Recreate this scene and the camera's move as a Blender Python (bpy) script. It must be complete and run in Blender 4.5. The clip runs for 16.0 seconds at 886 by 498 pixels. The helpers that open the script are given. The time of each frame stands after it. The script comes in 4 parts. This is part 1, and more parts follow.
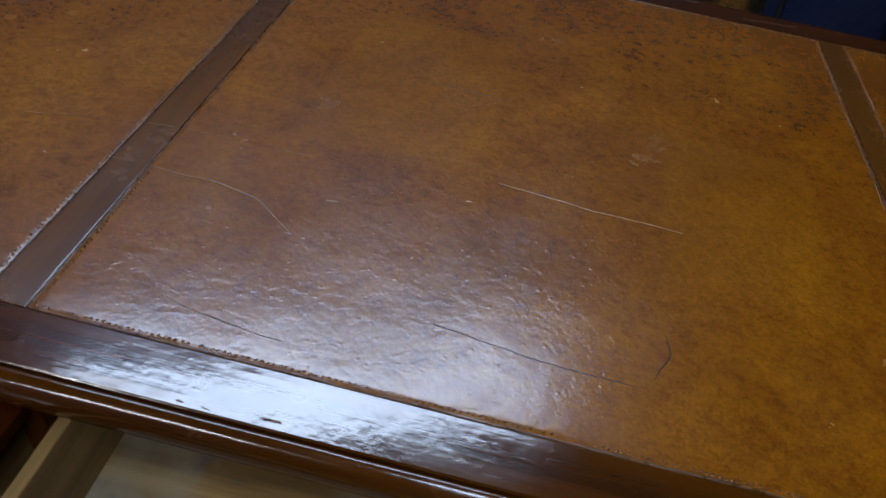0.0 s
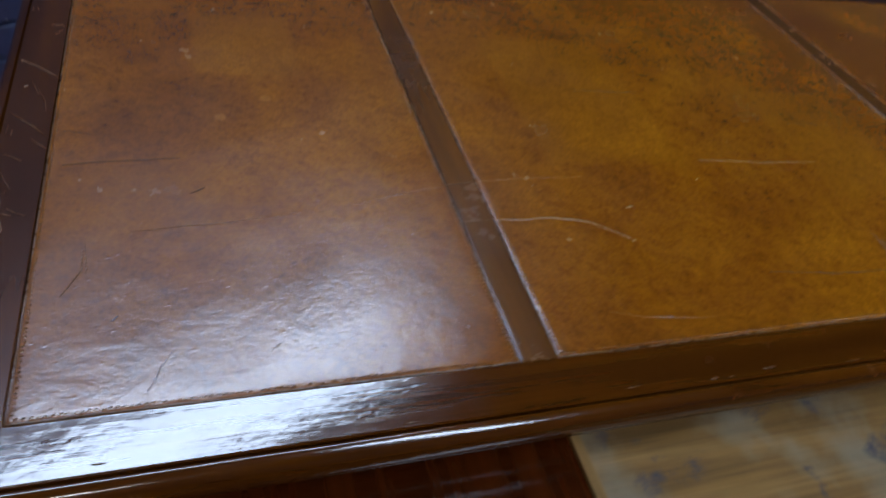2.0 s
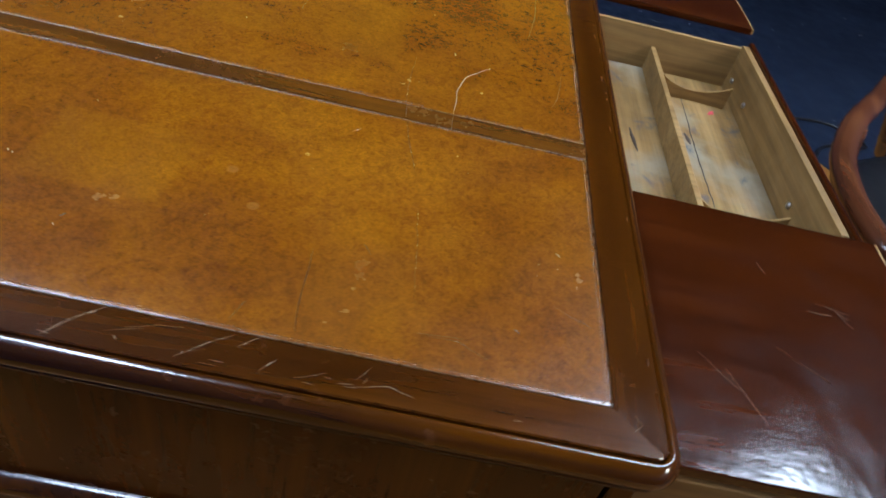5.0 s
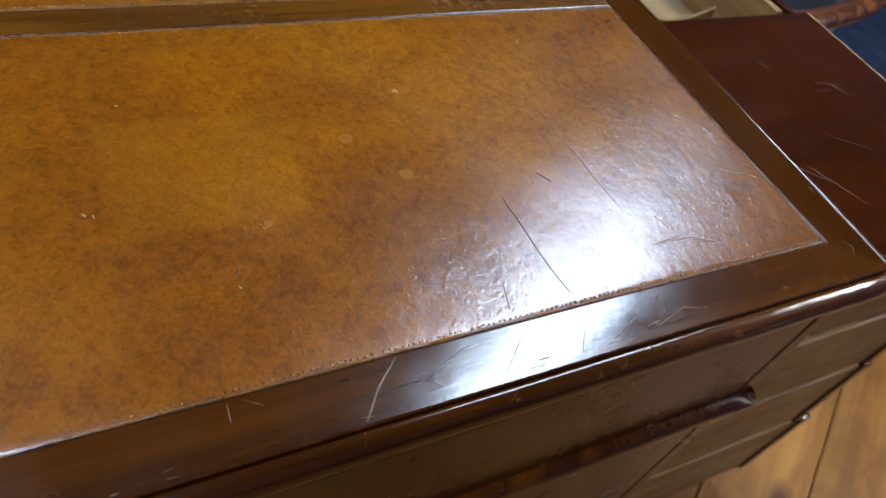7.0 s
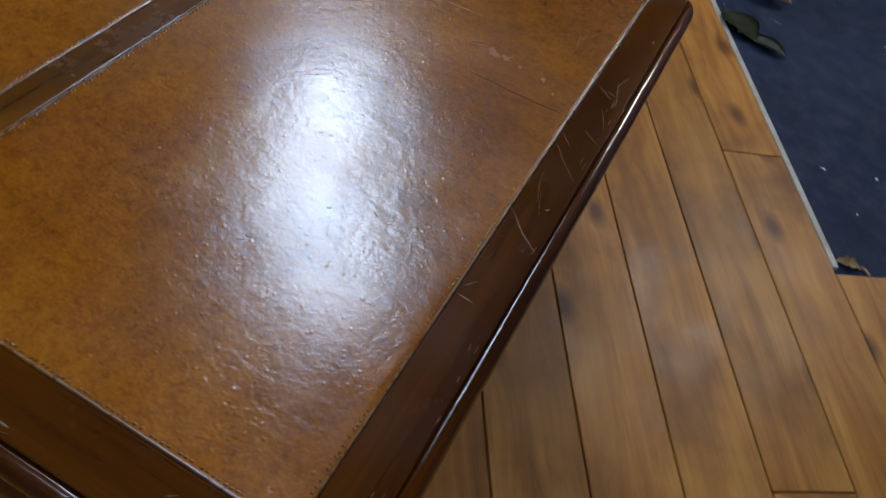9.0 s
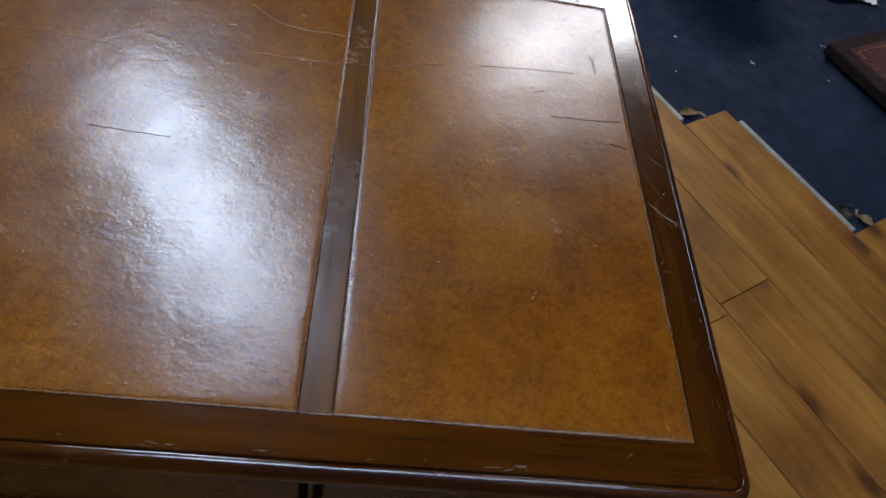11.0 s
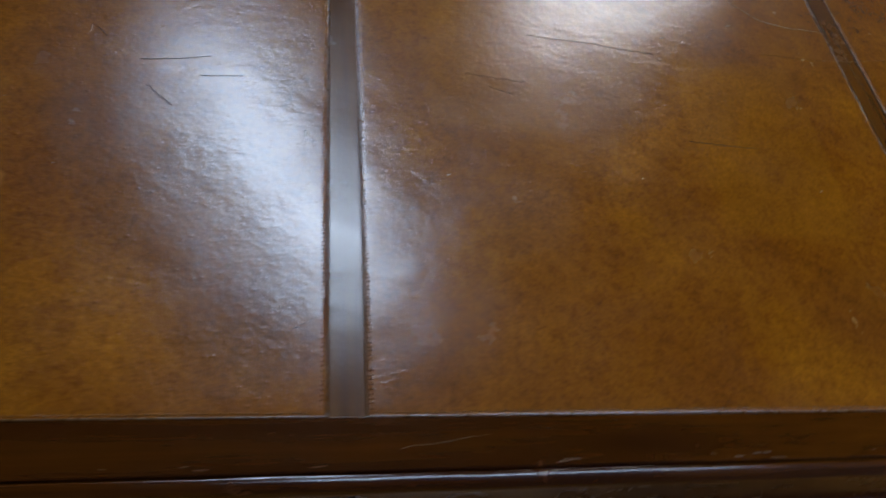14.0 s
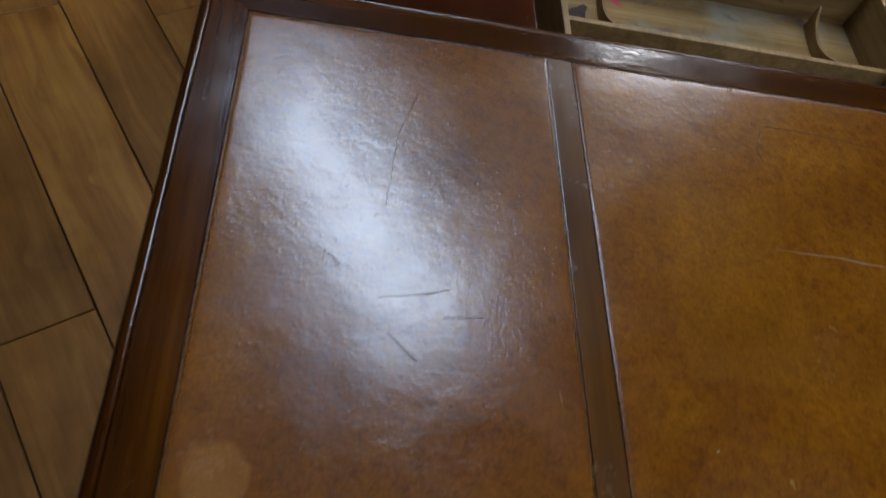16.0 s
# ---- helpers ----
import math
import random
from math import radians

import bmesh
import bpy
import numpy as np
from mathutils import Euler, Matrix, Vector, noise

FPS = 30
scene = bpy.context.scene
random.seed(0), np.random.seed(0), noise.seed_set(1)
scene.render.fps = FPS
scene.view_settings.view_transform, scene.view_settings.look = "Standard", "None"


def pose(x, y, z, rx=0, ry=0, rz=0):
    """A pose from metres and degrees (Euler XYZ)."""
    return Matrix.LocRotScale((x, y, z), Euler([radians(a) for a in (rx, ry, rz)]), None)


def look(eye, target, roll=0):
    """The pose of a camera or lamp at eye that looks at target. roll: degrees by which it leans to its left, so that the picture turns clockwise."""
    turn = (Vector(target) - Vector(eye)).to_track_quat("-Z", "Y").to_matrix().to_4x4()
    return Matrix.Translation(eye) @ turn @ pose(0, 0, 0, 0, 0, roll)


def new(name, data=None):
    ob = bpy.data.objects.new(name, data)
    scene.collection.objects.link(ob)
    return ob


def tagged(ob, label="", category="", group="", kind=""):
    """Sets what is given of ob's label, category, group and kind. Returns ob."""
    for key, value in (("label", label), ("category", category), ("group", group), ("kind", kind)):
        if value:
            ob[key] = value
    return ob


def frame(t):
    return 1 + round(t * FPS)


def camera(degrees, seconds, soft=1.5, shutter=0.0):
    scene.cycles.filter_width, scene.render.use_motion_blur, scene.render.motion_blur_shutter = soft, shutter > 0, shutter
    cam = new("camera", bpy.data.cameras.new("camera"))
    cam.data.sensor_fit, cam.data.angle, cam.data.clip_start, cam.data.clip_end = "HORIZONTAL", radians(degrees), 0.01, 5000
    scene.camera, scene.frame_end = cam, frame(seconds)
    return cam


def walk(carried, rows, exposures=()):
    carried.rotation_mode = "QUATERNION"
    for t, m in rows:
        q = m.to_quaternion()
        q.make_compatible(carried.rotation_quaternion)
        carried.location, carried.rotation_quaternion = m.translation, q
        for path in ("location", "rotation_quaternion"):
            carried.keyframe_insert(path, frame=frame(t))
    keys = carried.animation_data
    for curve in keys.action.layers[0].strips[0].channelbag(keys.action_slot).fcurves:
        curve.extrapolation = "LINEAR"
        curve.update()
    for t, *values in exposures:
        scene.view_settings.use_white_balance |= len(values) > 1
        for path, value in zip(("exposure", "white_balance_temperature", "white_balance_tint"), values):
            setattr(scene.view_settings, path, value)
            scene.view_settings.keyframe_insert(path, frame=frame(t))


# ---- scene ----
cam = camera(64.2, 16.0, soft=1.6, shutter=0.4)
PATH = [
    (0, (-0.031, -0.496, 1.092), (-0.139, 0.95, -0.286), 10.5),
    (0.5, (-0.088, -0.515, 1.112), (-0.124, 0.95, -0.249), 9.4),
    (1, (-0.231, -0.56, 1.13), (-0.003, 0.949, -0.163), 10.6),
    (1.5, (-0.352, -0.592, 1.145), (0.09, 0.935, -0.068), 11.5),
    (2, (-0.475, -0.519, 1.124), (0.172, 0.803, -0.231), 14.7),
    (2.5, (-0.551, -0.455, 1.082), (0.247, 0.598, -0.419), 20.2),
    (3, (-0.635, -0.417, 1.073), (0.416, 0.456, -0.387), 22.2),
    (3.5, (-0.745, -0.39, 1.083), (0.557, 0.254, -0.292), 19.7),
    (3.7, (-0.77, -0.373, 1.097), (0.611, 0.16, -0.248), 19.6),
    (5.8, (-0.872, 0.02, 1.134), (0.563, -0.441, -0.181), 15.6),
    (6, (-0.867, 0.046, 1.133), (0.549, -0.488, -0.175), 16.2),
    (6.5, (-0.788, 0.115, 1.096), (0.504, -0.495, -0.303), 14.3),
    (7, (-0.732, 0.152, 1.084), (0.323, -0.67, -0.403), 18.7),
    (7.5, (-0.698, 0.209, 1.085), (0.147, -0.791, -0.428), 19.2),
    (8, (-0.671, 0.308, 1.095), (-0.067, -0.87, -0.405), 21.2),
    (8.2, (-0.668, 0.344, 1.095), (-0.138, -0.876, -0.398), 21.1),
    (10.3, (-0.411, 0.39, 1.247), (-0.45, -0.664, -0.453), 17.8),
    (10.5, (-0.371, 0.421, 1.258), (-0.466, -0.695, -0.399), 17.4),
    (11, (-0.287, 0.5, 1.281), (-0.546, -0.692, -0.304), 16.1),
    (11.5, (-0.219, 0.532, 1.287), (-0.514, -0.704, -0.258), 14.9),
    (12, (-0.127, 0.529, 1.284), (-0.393, -0.725, -0.251), 16.0),
    (12.5, (-0.016, 0.483, 1.255), (-0.272, -0.74, -0.306), 16.0),
    (13, (0.102, 0.43, 1.237), (-0.186, -0.692, -0.393), 18.5),
    (13.5, (0.182, 0.422, 1.227), (-0.137, -0.68, -0.412), 21.2),
    (14, (0.327, 0.438, 1.224), (-0.11, -0.607, -0.425), 21.4),
    (14.5, (0.442, 0.465, 1.223), (-0.059, -0.56, -0.419), 22.6),
    (15, (0.528, 0.441, 1.231), (0.037, -0.59, -0.411), 24.7),
    (15.3, (0.531, 0.404, 1.245), (0.118, -0.674, -0.389), 20.8),
    (15.5, (0.543, 0.345, 1.243), (0.107, -0.711, -0.399), 23.1),
    (16, (0.499, 0.218, 1.236), (0.133, -0.808, -0.441), 22.6),
]
EXPOSURES = [(0.0, -0.18), (1.0, -0.05), (2.5, 0.12), (3.7, 0.42), (5.8, 1.15), (7.0, 0.82), (8.2, 0.25), (10.5, -0.02), (13.0, -0.28), (16.0, -0.30)]
walk(cam, [(t, look(e, g, r)) for t, e, g, r in PATH], exposures=EXPOSURES)

# ---- world: a closed room, so only a trace of light comes from outside ----
world = bpy.data.worlds.new("world")
scene.world = world
world.use_nodes = True
world.node_tree.nodes["Background"].inputs[0].default_value = (0.05, 0.06, 0.08, 1)
world.node_tree.nodes["Background"].inputs[1].default_value = 0.2

LAMP = 55.0            # strength of the fluorescent diffusers
COOL, DAYLIGHT, NEUTRAL = (0.61, 0.77, 1.0), (0.58, 0.74, 1.0), (0.95, 0.96, 1.0)

# building axes: boards run along D, courses of the back wall along N
D = Vector((-0.5225, 0.8526, 0.0))
N = Vector((0.8526, 0.5225, 0.0))
BOARD_ANGLE = math.atan2(D.y, D.x)
TOP = 0.78


def ns(n, s, z=0.0):
    return N * n + D * s + Vector((0, 0, z))


# ---- materials ----
def nodes_of(name):
    m = bpy.data.materials.new(name)
    m.use_nodes = True
    t = m.node_tree
    return m, t, t.nodes["Principled BSDF"]


def add(t, kind, **values):
    n = t.nodes.new(kind)
    for key, value in values.items():
        if key in n.inputs:
            n.inputs[key].default_value = value
        else:
            setattr(n, key, value)
    return n


def coords(t, scale=(1, 1, 1), turn=0.0, generated=False):
    c = add(t, "ShaderNodeTexCoord")
    m = add(t, "ShaderNodeMapping")
    m.inputs["Scale"].default_value = scale
    m.inputs["Rotation"].default_value = (0, 0, turn)
    t.links.new(c.outputs["Object"], m.inputs["Vector"])
    return m.outputs["Vector"]


def noise_tex(t, vec, scale, detail=4.0, rough=0.55, distort=0.0):
    n = add(t, "ShaderNodeTexNoise")
    n.inputs["Scale"].default_value = scale
    n.inputs["Detail"].default_value = detail
    n.inputs["Roughness"].default_value = rough
    n.inputs["Distortion"].default_value = distort
    t.links.new(vec, n.inputs["Vector"])
    return n.outputs["Fac"]


def ramp(t, fac, stops):
    r = add(t, "ShaderNodeValToRGB")
    e = r.color_ramp.elements
    while len(e) < len(stops):
        e.new(0.5)
    for el, (p, c) in zip(e, stops):
        el.position = p
        el.color = (*c, 1) if len(c) == 3 else c
    t.links.new(fac, r.inputs["Fac"])
    return r.outputs["Color"]


def grey(v):
    return (v, v, v)


def mix(t, fac, a, b, how="MIX"):
    m = add(t, "ShaderNodeMix", data_type="RGBA", blend_type=how)
    for value, slot in ((fac, 0), (a, 6), (b, 7)):
        if isinstance(value, (int, float)):
            m.inputs[slot].default_value = value
        elif isinstance(value, tuple):
            m.inputs[slot].default_value = (*value, 1)
        else:
            t.links.new(value, m.inputs[slot])
    return m.outputs[2]


def math_node(t, op, a, b=0.0, c=None):
    m = add(t, "ShaderNodeMath", operation=op)
    for slot, value in ((0, a), (1, b), (2, c)):
        if value is None:
            continue
        if isinstance(value, (int, float)):
            m.inputs[slot].default_value = value
        else:
            t.links.new(value, m.inputs[slot])
    return m.outputs[0]


def bump(t, height, strength, distance, normal=None):
    b = add(t, "ShaderNodeBump")
    b.inputs["Strength"].default_value = strength
    b.inputs["Distance"].default_value = distance
    t.links.new(height, b.inputs["Height"])
    if normal:
        t.links.new(normal, b.inputs["Normal"])
    return b.outputs["Normal"]


def leather_material():
    """Polished tan hide: mottled dye, fine dark fibres, pebbled and wrinkled relief."""
    m, t, p = nodes_of("tan_leather")
    v = coords(t)
    big = noise_tex(t, v, 4.5, 4, 0.55, 0.5)
    mid = noise_tex(t, v, 17.0, 5, 0.6, 0.5)
    base = ramp(t, big, [(0.32, (0.110, 0.0290, 0.0015)), (0.5, (0.150, 0.0438, 0.0017)), (0.68, (0.196, 0.0630, 0.0021))])
    col = mix(t, 0.6, base, ramp(t, mid, [(0.30, (0.66, 0.60, 0.60)), (0.5, grey(0.96)), (0.70, (1.16, 1.20, 1.10))]), "MULTIPLY")
    mott = noise_tex(t, v, 115.0, 6, 0.75, 0.5)
    col = mix(t, 0.65, col, ramp(t, mott, [(0.36, (0.62, 0.52, 0.50)), (0.50, grey(1.02)), (0.64, (1.24, 1.32, 1.10))]), "MULTIPLY")
    # sun-faded oblongs where things lay on the hide
    sep = add(t, "ShaderNodeSeparateXYZ")
    t.links.new(v, sep.inputs[0])
    soft = math_node(t, "MULTIPLY", math_node(t, "SUBTRACT", noise_tex(t, v, 60.0, 3), 0.5), 0.012)
    for cx, cy, hx, hy in ((-0.427, 0.100, 0.046, 0.054), (-0.115, 0.020, 0.070, 0.110), (0.150, -0.060, 0.060, 0.090)):
        dx = math_node(t, "SUBTRACT", math_node(t, "ABSOLUTE", math_node(t, "SUBTRACT", sep.outputs[0], cx)), hx)
        dy = math_node(t, "SUBTRACT", math_node(t, "ABSOLUTE", math_node(t, "SUBTRACT", sep.outputs[1], cy)), hy)
        d = math_node(t, "ADD", math_node(t, "MAXIMUM", dx, dy), soft)
        mask = ramp(t, math_node(t, "MULTIPLY_ADD", d, 30.0, 0.5), [(0.36, grey(1.0)), (0.62, grey(0.0))])
        col = mix(t, math_node(t, "MULTIPLY", mask, 0.22), col, (0.235, 0.085, 0.003))
    # clouds of short dark fibres
    fib = noise_tex(t, v, 210.0, 4, 0.6, 1.4)
    line = math_node(t, "ABSOLUTE", math_node(t, "SUBTRACT", fib, 0.5))
    cloud = ramp(t, noise_tex(t, v, 13.0, 4, 0.6), [(0.42, grey(0.0)), (0.66, grey(1.0))])
    hair = math_node(t, "MULTIPLY", ramp(t, line, [(0.0, grey(1.0)), (0.045, grey(0.0))]), math_node(t, "MULTIPLY_ADD", cloud, 0.34, 0.14))
    col = mix(t, hair, col, (0.060, 0.0160, 0.0010))
    grain = noise_tex(t, v, 420.0, 3, 0.6)
    col = mix(t, 0.5, col, ramp(t, grain, [(0.32, grey(0.62)), (0.5, grey(1.0)), (0.70, grey(1.22))]), "MULTIPLY")
    # a pale round ring mark near one end, and two small ones near the other
    for x, y, r, amount in ((0.541, 0.116, 0.022, 0.32), (-0.416, 0.009, 0.005, 0.22), (-0.454, -0.018, 0.005, 0.22)):
        ring = add(t, "ShaderNodeVectorMath", operation="DISTANCE")
        t.links.new(v, ring.inputs[0])
        ring.inputs[1].default_value = (x, y, 0.7797)
        wob = math_node(t, "ADD", ring.outputs["Value"], math_node(t, "MULTIPLY", math_node(t, "SUBTRACT", noise_tex(t, v, 60.0, 2), 0.5), r * 0.35))
        disc = ramp(t, math_node(t, "DIVIDE", wob, r), [(0.86, grey(1.0)), (1.0, grey(0.0))])
        col = mix(t, math_node(t, "MULTIPLY", disc, amount), col, (0.34, 0.14, 0.03))
    t.links.new(col, p.inputs["Base Color"])
    # polish worn unevenly
    t.links.new(ramp(t, noise_tex(t, v, 16.0, 5, 0.65), [(0.3, grey(0.19)), (0.7, grey(0.28))]), p.inputs["Roughness"])
    p.inputs["Specular IOR Level"].default_value = 0.6
    # relief: wrinkles in patches, pebbling, single pimples and pits
    ridge = noise_tex(t, coords(t, (1.0, 1.6, 1.0), 0.35), 40.0, 3, 0.5, 0.8)
    patch = ramp(t, noise_tex(t, v, 7.0, 3), [(0.40, grey(0.30)), (0.62, grey(1.0))])
    n = bump(t, math_node(t, "MULTIPLY", ridge, patch), 0.5, 0.00068)
    n = bump(t, noise_tex(t, v, 120.0, 3, 0.55, 0.6), 0.6, 0.00037, n)
    n = bump(t, noise_tex(t, v, 380.0, 2, 0.5), 0.6, 0.00008, n)
    n = bump(t, noise_tex(t, v, 230.0, 2, 0.5, 0.4), 0.55, 0.00017, n)
    pimple = add(t, "ShaderNodeTexVoronoi")
    pimple.inputs["Scale"].default_value = 170.0
    t.links.new(v, pimple.inputs["Vector"])
    pick = add(t, "ShaderNodeSeparateColor")
    t.links.new(pimple.outputs["Color"], pick.inputs[0])
    some = ramp(t, pick.outputs[0], [(0.50, grey(0.0)), (0.62, grey(1.0))])
    dome = ramp(t, pimple.outputs["Distance"], [(0.0, grey(1.0)), (0.26, grey(0.0))])
    n = bump(t, math_node(t, "MULTIPLY", dome, some), 0.5, 0.00026, n)
    t.links.new(n, p.inputs["Normal"])
    return m


def wood_material(name, dark, mid, light, axis="x", rough=(0.14, 0.3), grain=1.0, spec=0.5, bump_amount=0.12, wear=0.0, turn=0.0, random_amount=0.0):
    """Long-grained wood, the grain along the given local axis."""
    m, t, p = nodes_of(name)
    long = {"x": (0.9, 14, 14), "y": (14, 0.9, 14), "z": (14, 14, 0.9)}[axis]
    fine = {"x": (6, 160, 160), "y": (160, 6, 160), "z": (160, 160, 6)}[axis]
    v = coords(t, long, turn)
    f = coords(t, fine, turn)
    if random_amount:
        info = add(t, "ShaderNodeObjectInfo")
        off = add(t, "ShaderNodeVectorMath", operation="ADD")
        sc = add(t, "ShaderNodeVectorMath", operation="SCALE")
        comb = add(t, "ShaderNodeCombineXYZ")
        for k in range(3):
            t.links.new(info.outputs["Random"], comb.inputs[k])
        t.links.new(comb.outputs[0], sc.inputs[0])
        sc.inputs["Scale"].default_value = 37.0
        t.links.new(v, off.inputs[0])
        t.links.new(sc.outputs[0], off.inputs[1])
        v = off.outputs[0]
    a = noise_tex(t, v, 1.6 * grain, 5, 0.6, 1.4)
    b = noise_tex(t, f, 1.0 * grain, 3, 0.6)
    plain = coords(t)
    c = noise_tex(t, plain, 7.0, 4, 0.6)
    col = ramp(t, a, [(0.28, dark), (0.5, mid), (0.74, light)])
    col = mix(t, 0.55, col, ramp(t, b, [(0.3, grey(0.55)), (0.6, grey(1.1))]), "MULTIPLY")
    col = mix(t, 0.6, col, ramp(t, c, [(0.3, grey(0.62)), (0.7, grey(1.15))]), "MULTIPLY")
    if random_amount:
        k = math_node(t, "MULTIPLY_ADD", info.outputs["Random"], random_amount, 1.0 - random_amount / 2)
        kk = add(t, "ShaderNodeCombineColor")
        for i in range(3):
            t.links.new(k, kk.inputs[i])
        col = mix(t, 1.0, col, kk.outputs[0], "MULTIPLY")
    if wear:
        w = noise_tex(t, plain, 55.0, 5, 0.7, 0.5)
        mask = ramp(t, w, [(0.63, grey(0.0)), (0.69, grey(1.0))])
        col = mix(t, math_node(t, "MULTIPLY", mask, wear), col, tuple(min(1, x * 2.2 + 0.03) for x in light))
    t.links.new(col, p.inputs["Base Color"])
    r = ramp(t, noise_tex(t, plain, 24.0, 5, 0.65), [(0.3, grey(rough[0])), (0.7, grey(rough[1]))])
    t.links.new(r, p.inputs["Roughness"])
    p.inputs["Specular IOR Level"].default_value = spec
    n1 = bump(t, noise_tex(t, plain, 60.0, 3, 0.6), bump_amount, 0.002)
    n2 = bump(t, b, bump_amount, 0.0006, n1)
    t.links.new(n2, p.inputs["Normal"])
    return m


def plank_material():
    """Knotty varnished pine, the grain along each board's own x."""
    m, t, p = nodes_of("knotty_pine_board")
    info = add(t, "ShaderNodeObjectInfo")
    comb = add(t, "ShaderNodeCombineXYZ")
    for k, s in enumerate((11.0, 23.0, 5.0)):
        t.links.new(math_node(t, "MULTIPLY", info.outputs["Random"], s), comb.inputs[k])
    c = add(t, "ShaderNodeTexCoord")
    o = add(t, "ShaderNodeVectorMath", operation="ADD")
    t.links.new(c.outputs["Object"], o.inputs[0])
    t.links.new(comb.outputs[0], o.inputs[1])
    base = o.outputs[0]

    def scaled(s):
        mp = add(t, "ShaderNodeMapping")
        mp.inputs["Scale"].default_value = s
        t.links.new(base, mp.inputs["Vector"])
        return mp.outputs[0]

    # knots: scattered cells, the grain bends round them
    kn = add(t, "ShaderNodeTexVoronoi", voronoi_dimensions="2D")
    kn.inputs["Scale"].default_value = 1.0
    kn.inputs["Randomness"].default_value = 1.0
    t.links.new(scaled((3.4, 6.2, 1.0)), kn.inputs["Vector"])
    knot = kn.outputs["Distance"]
    pull = math_node(t, "DIVIDE", 0.035, math_node(t, "ADD", knot, 0.10))
    gv = add(t, "ShaderNodeVectorMath", operation="ADD")
    gc = add(t, "ShaderNodeCombineXYZ")
    t.links.new(pull, gc.inputs[1])
    t.links.new(scaled((0.7, 7.0, 7.0)), gv.inputs[0])
    t.links.new(gc.outputs[0], gv.inputs[1])
    g = noise_tex(t, gv.outputs[0], 2.2, 5, 0.6, 1.0)
    fine = noise_tex(t, scaled((5, 130, 130)), 1.0, 3, 0.6)
    col = ramp(t, g, [(0.25, (0.150, 0.050, 0.008)), (0.5, (0.250, 0.101, 0.018)), (0.75, (0.33, 0.152, 0.032))])
    col = mix(t, 0.28, col, ramp(t, fine, [(0.3, grey(0.6)), (0.62, grey(1.1))]), "MULTIPLY")
    sep = add(t, "ShaderNodeSeparateColor")
    t.links.new(kn.outputs["Color"], sep.inputs[0])
    some = ramp(t, sep.outputs[0], [(0.56, grey(0.0)), (0.60, grey(1.0))])
    dark = mix(t, 1.0, ramp(t, knot, [(0.06, grey(1.0)), (0.10, grey(0.7)), (0.20, grey(0.0))]), some, "MULTIPLY")
    col = mix(t, math_node(t, "MULTIPLY", dark, 0.9), col, (0.060, 0.019, 0.006))
    blotch = noise_tex(t, base, 3.5, 4, 0.6)
    col = mix(t, 0.85, col, ramp(t, blotch, [(0.3, (0.50, 0.42, 0.34)), (0.5, grey(0.96)), (0.7, grey(1.2))]), "MULTIPLY")
    tone = math_node(t, "MULTIPLY_ADD", info.outputs["Random"], 0.42, 0.76)
    tc = add(t, "ShaderNodeCombineColor")
    for i in range(3):
        t.links.new(tone, tc.inputs[i])
    col = mix(t, 1.0, col, tc.outputs[0], "MULTIPLY")
    t.links.new(col, p.inputs["Base Color"])
    t.links.new(ramp(t, noise_tex(t, base, 9.0, 5, 0.6), [(0.3, grey(0.32)), (0.7, grey(0.55))]), p.inputs["Roughness"])
    p.inputs["Specular IOR Level"].default_value = 0.22
    t.links.new(bump(t, fine, 0.15, 0.001, bump(t, noise_tex(t, base, 30, 3), 0.12, 0.003)), p.inputs["Normal"])
    return m


def painted_material(name, dark, light, rough=0.5, chips=0.0, chip_colour=(0.6, 0.62, 0.62), scale=3.0, bump_amount=0.2, spec=0.5):
    m, t, p = nodes_of(name)
    p.inputs["Specular IOR Level"].default_value = spec
    v = coords(t)
    a = noise_tex(t, v, scale, 5, 0.6, 0.4)
    col = ramp(t, a, [(0.3, dark), (0.7, light)])
    col = mix(t, 0.4, col, ramp(t, noise_tex(t, v, scale * 14, 4, 0.6), [(0.3, grey(0.6)), (0.7, grey(1.15))]), "MULTIPLY")
    if chips:
        w = noise_tex(t, v, 26.0, 3, 0.5)
        mask = ramp(t, w, [(0.735, grey(0.0)), (0.755, grey(1.0))])
        col = mix(t, math_node(t, "MULTIPLY", mask, chips), col, chip_colour)
    t.links.new(col, p.inputs["Base Color"])
    t.links.new(ramp(t, noise_tex(t, v, scale * 5, 4), [(0.3, grey(rough * 0.75)), (0.7, grey(min(1, rough * 1.25)))]), p.inputs["Roughness"])
    t.links.new(bump(t, noise_tex(t, v, 90.0, 4), bump_amount, 0.002), p.inputs["Normal"])
    return m


def metal_material(name, colour, rough):
    m, t, p = nodes_of(name)
    v = coords(t)
    t.links.new(mix(t, 0.5, (*colour,), ramp(t, noise_tex(t, v, 40, 4), [(0.3, grey(0.5)), (0.7, grey(1.0))]), "MULTIPLY"), p.inputs["Base Color"])
    p.inputs["Metallic"].default_value = 1.0
    t.links.new(ramp(t, noise_tex(t, v, 60, 4), [(0.3, grey(rough * 0.7)), (0.7, grey(rough * 1.3))]), p.inputs["Roughness"])
    return m


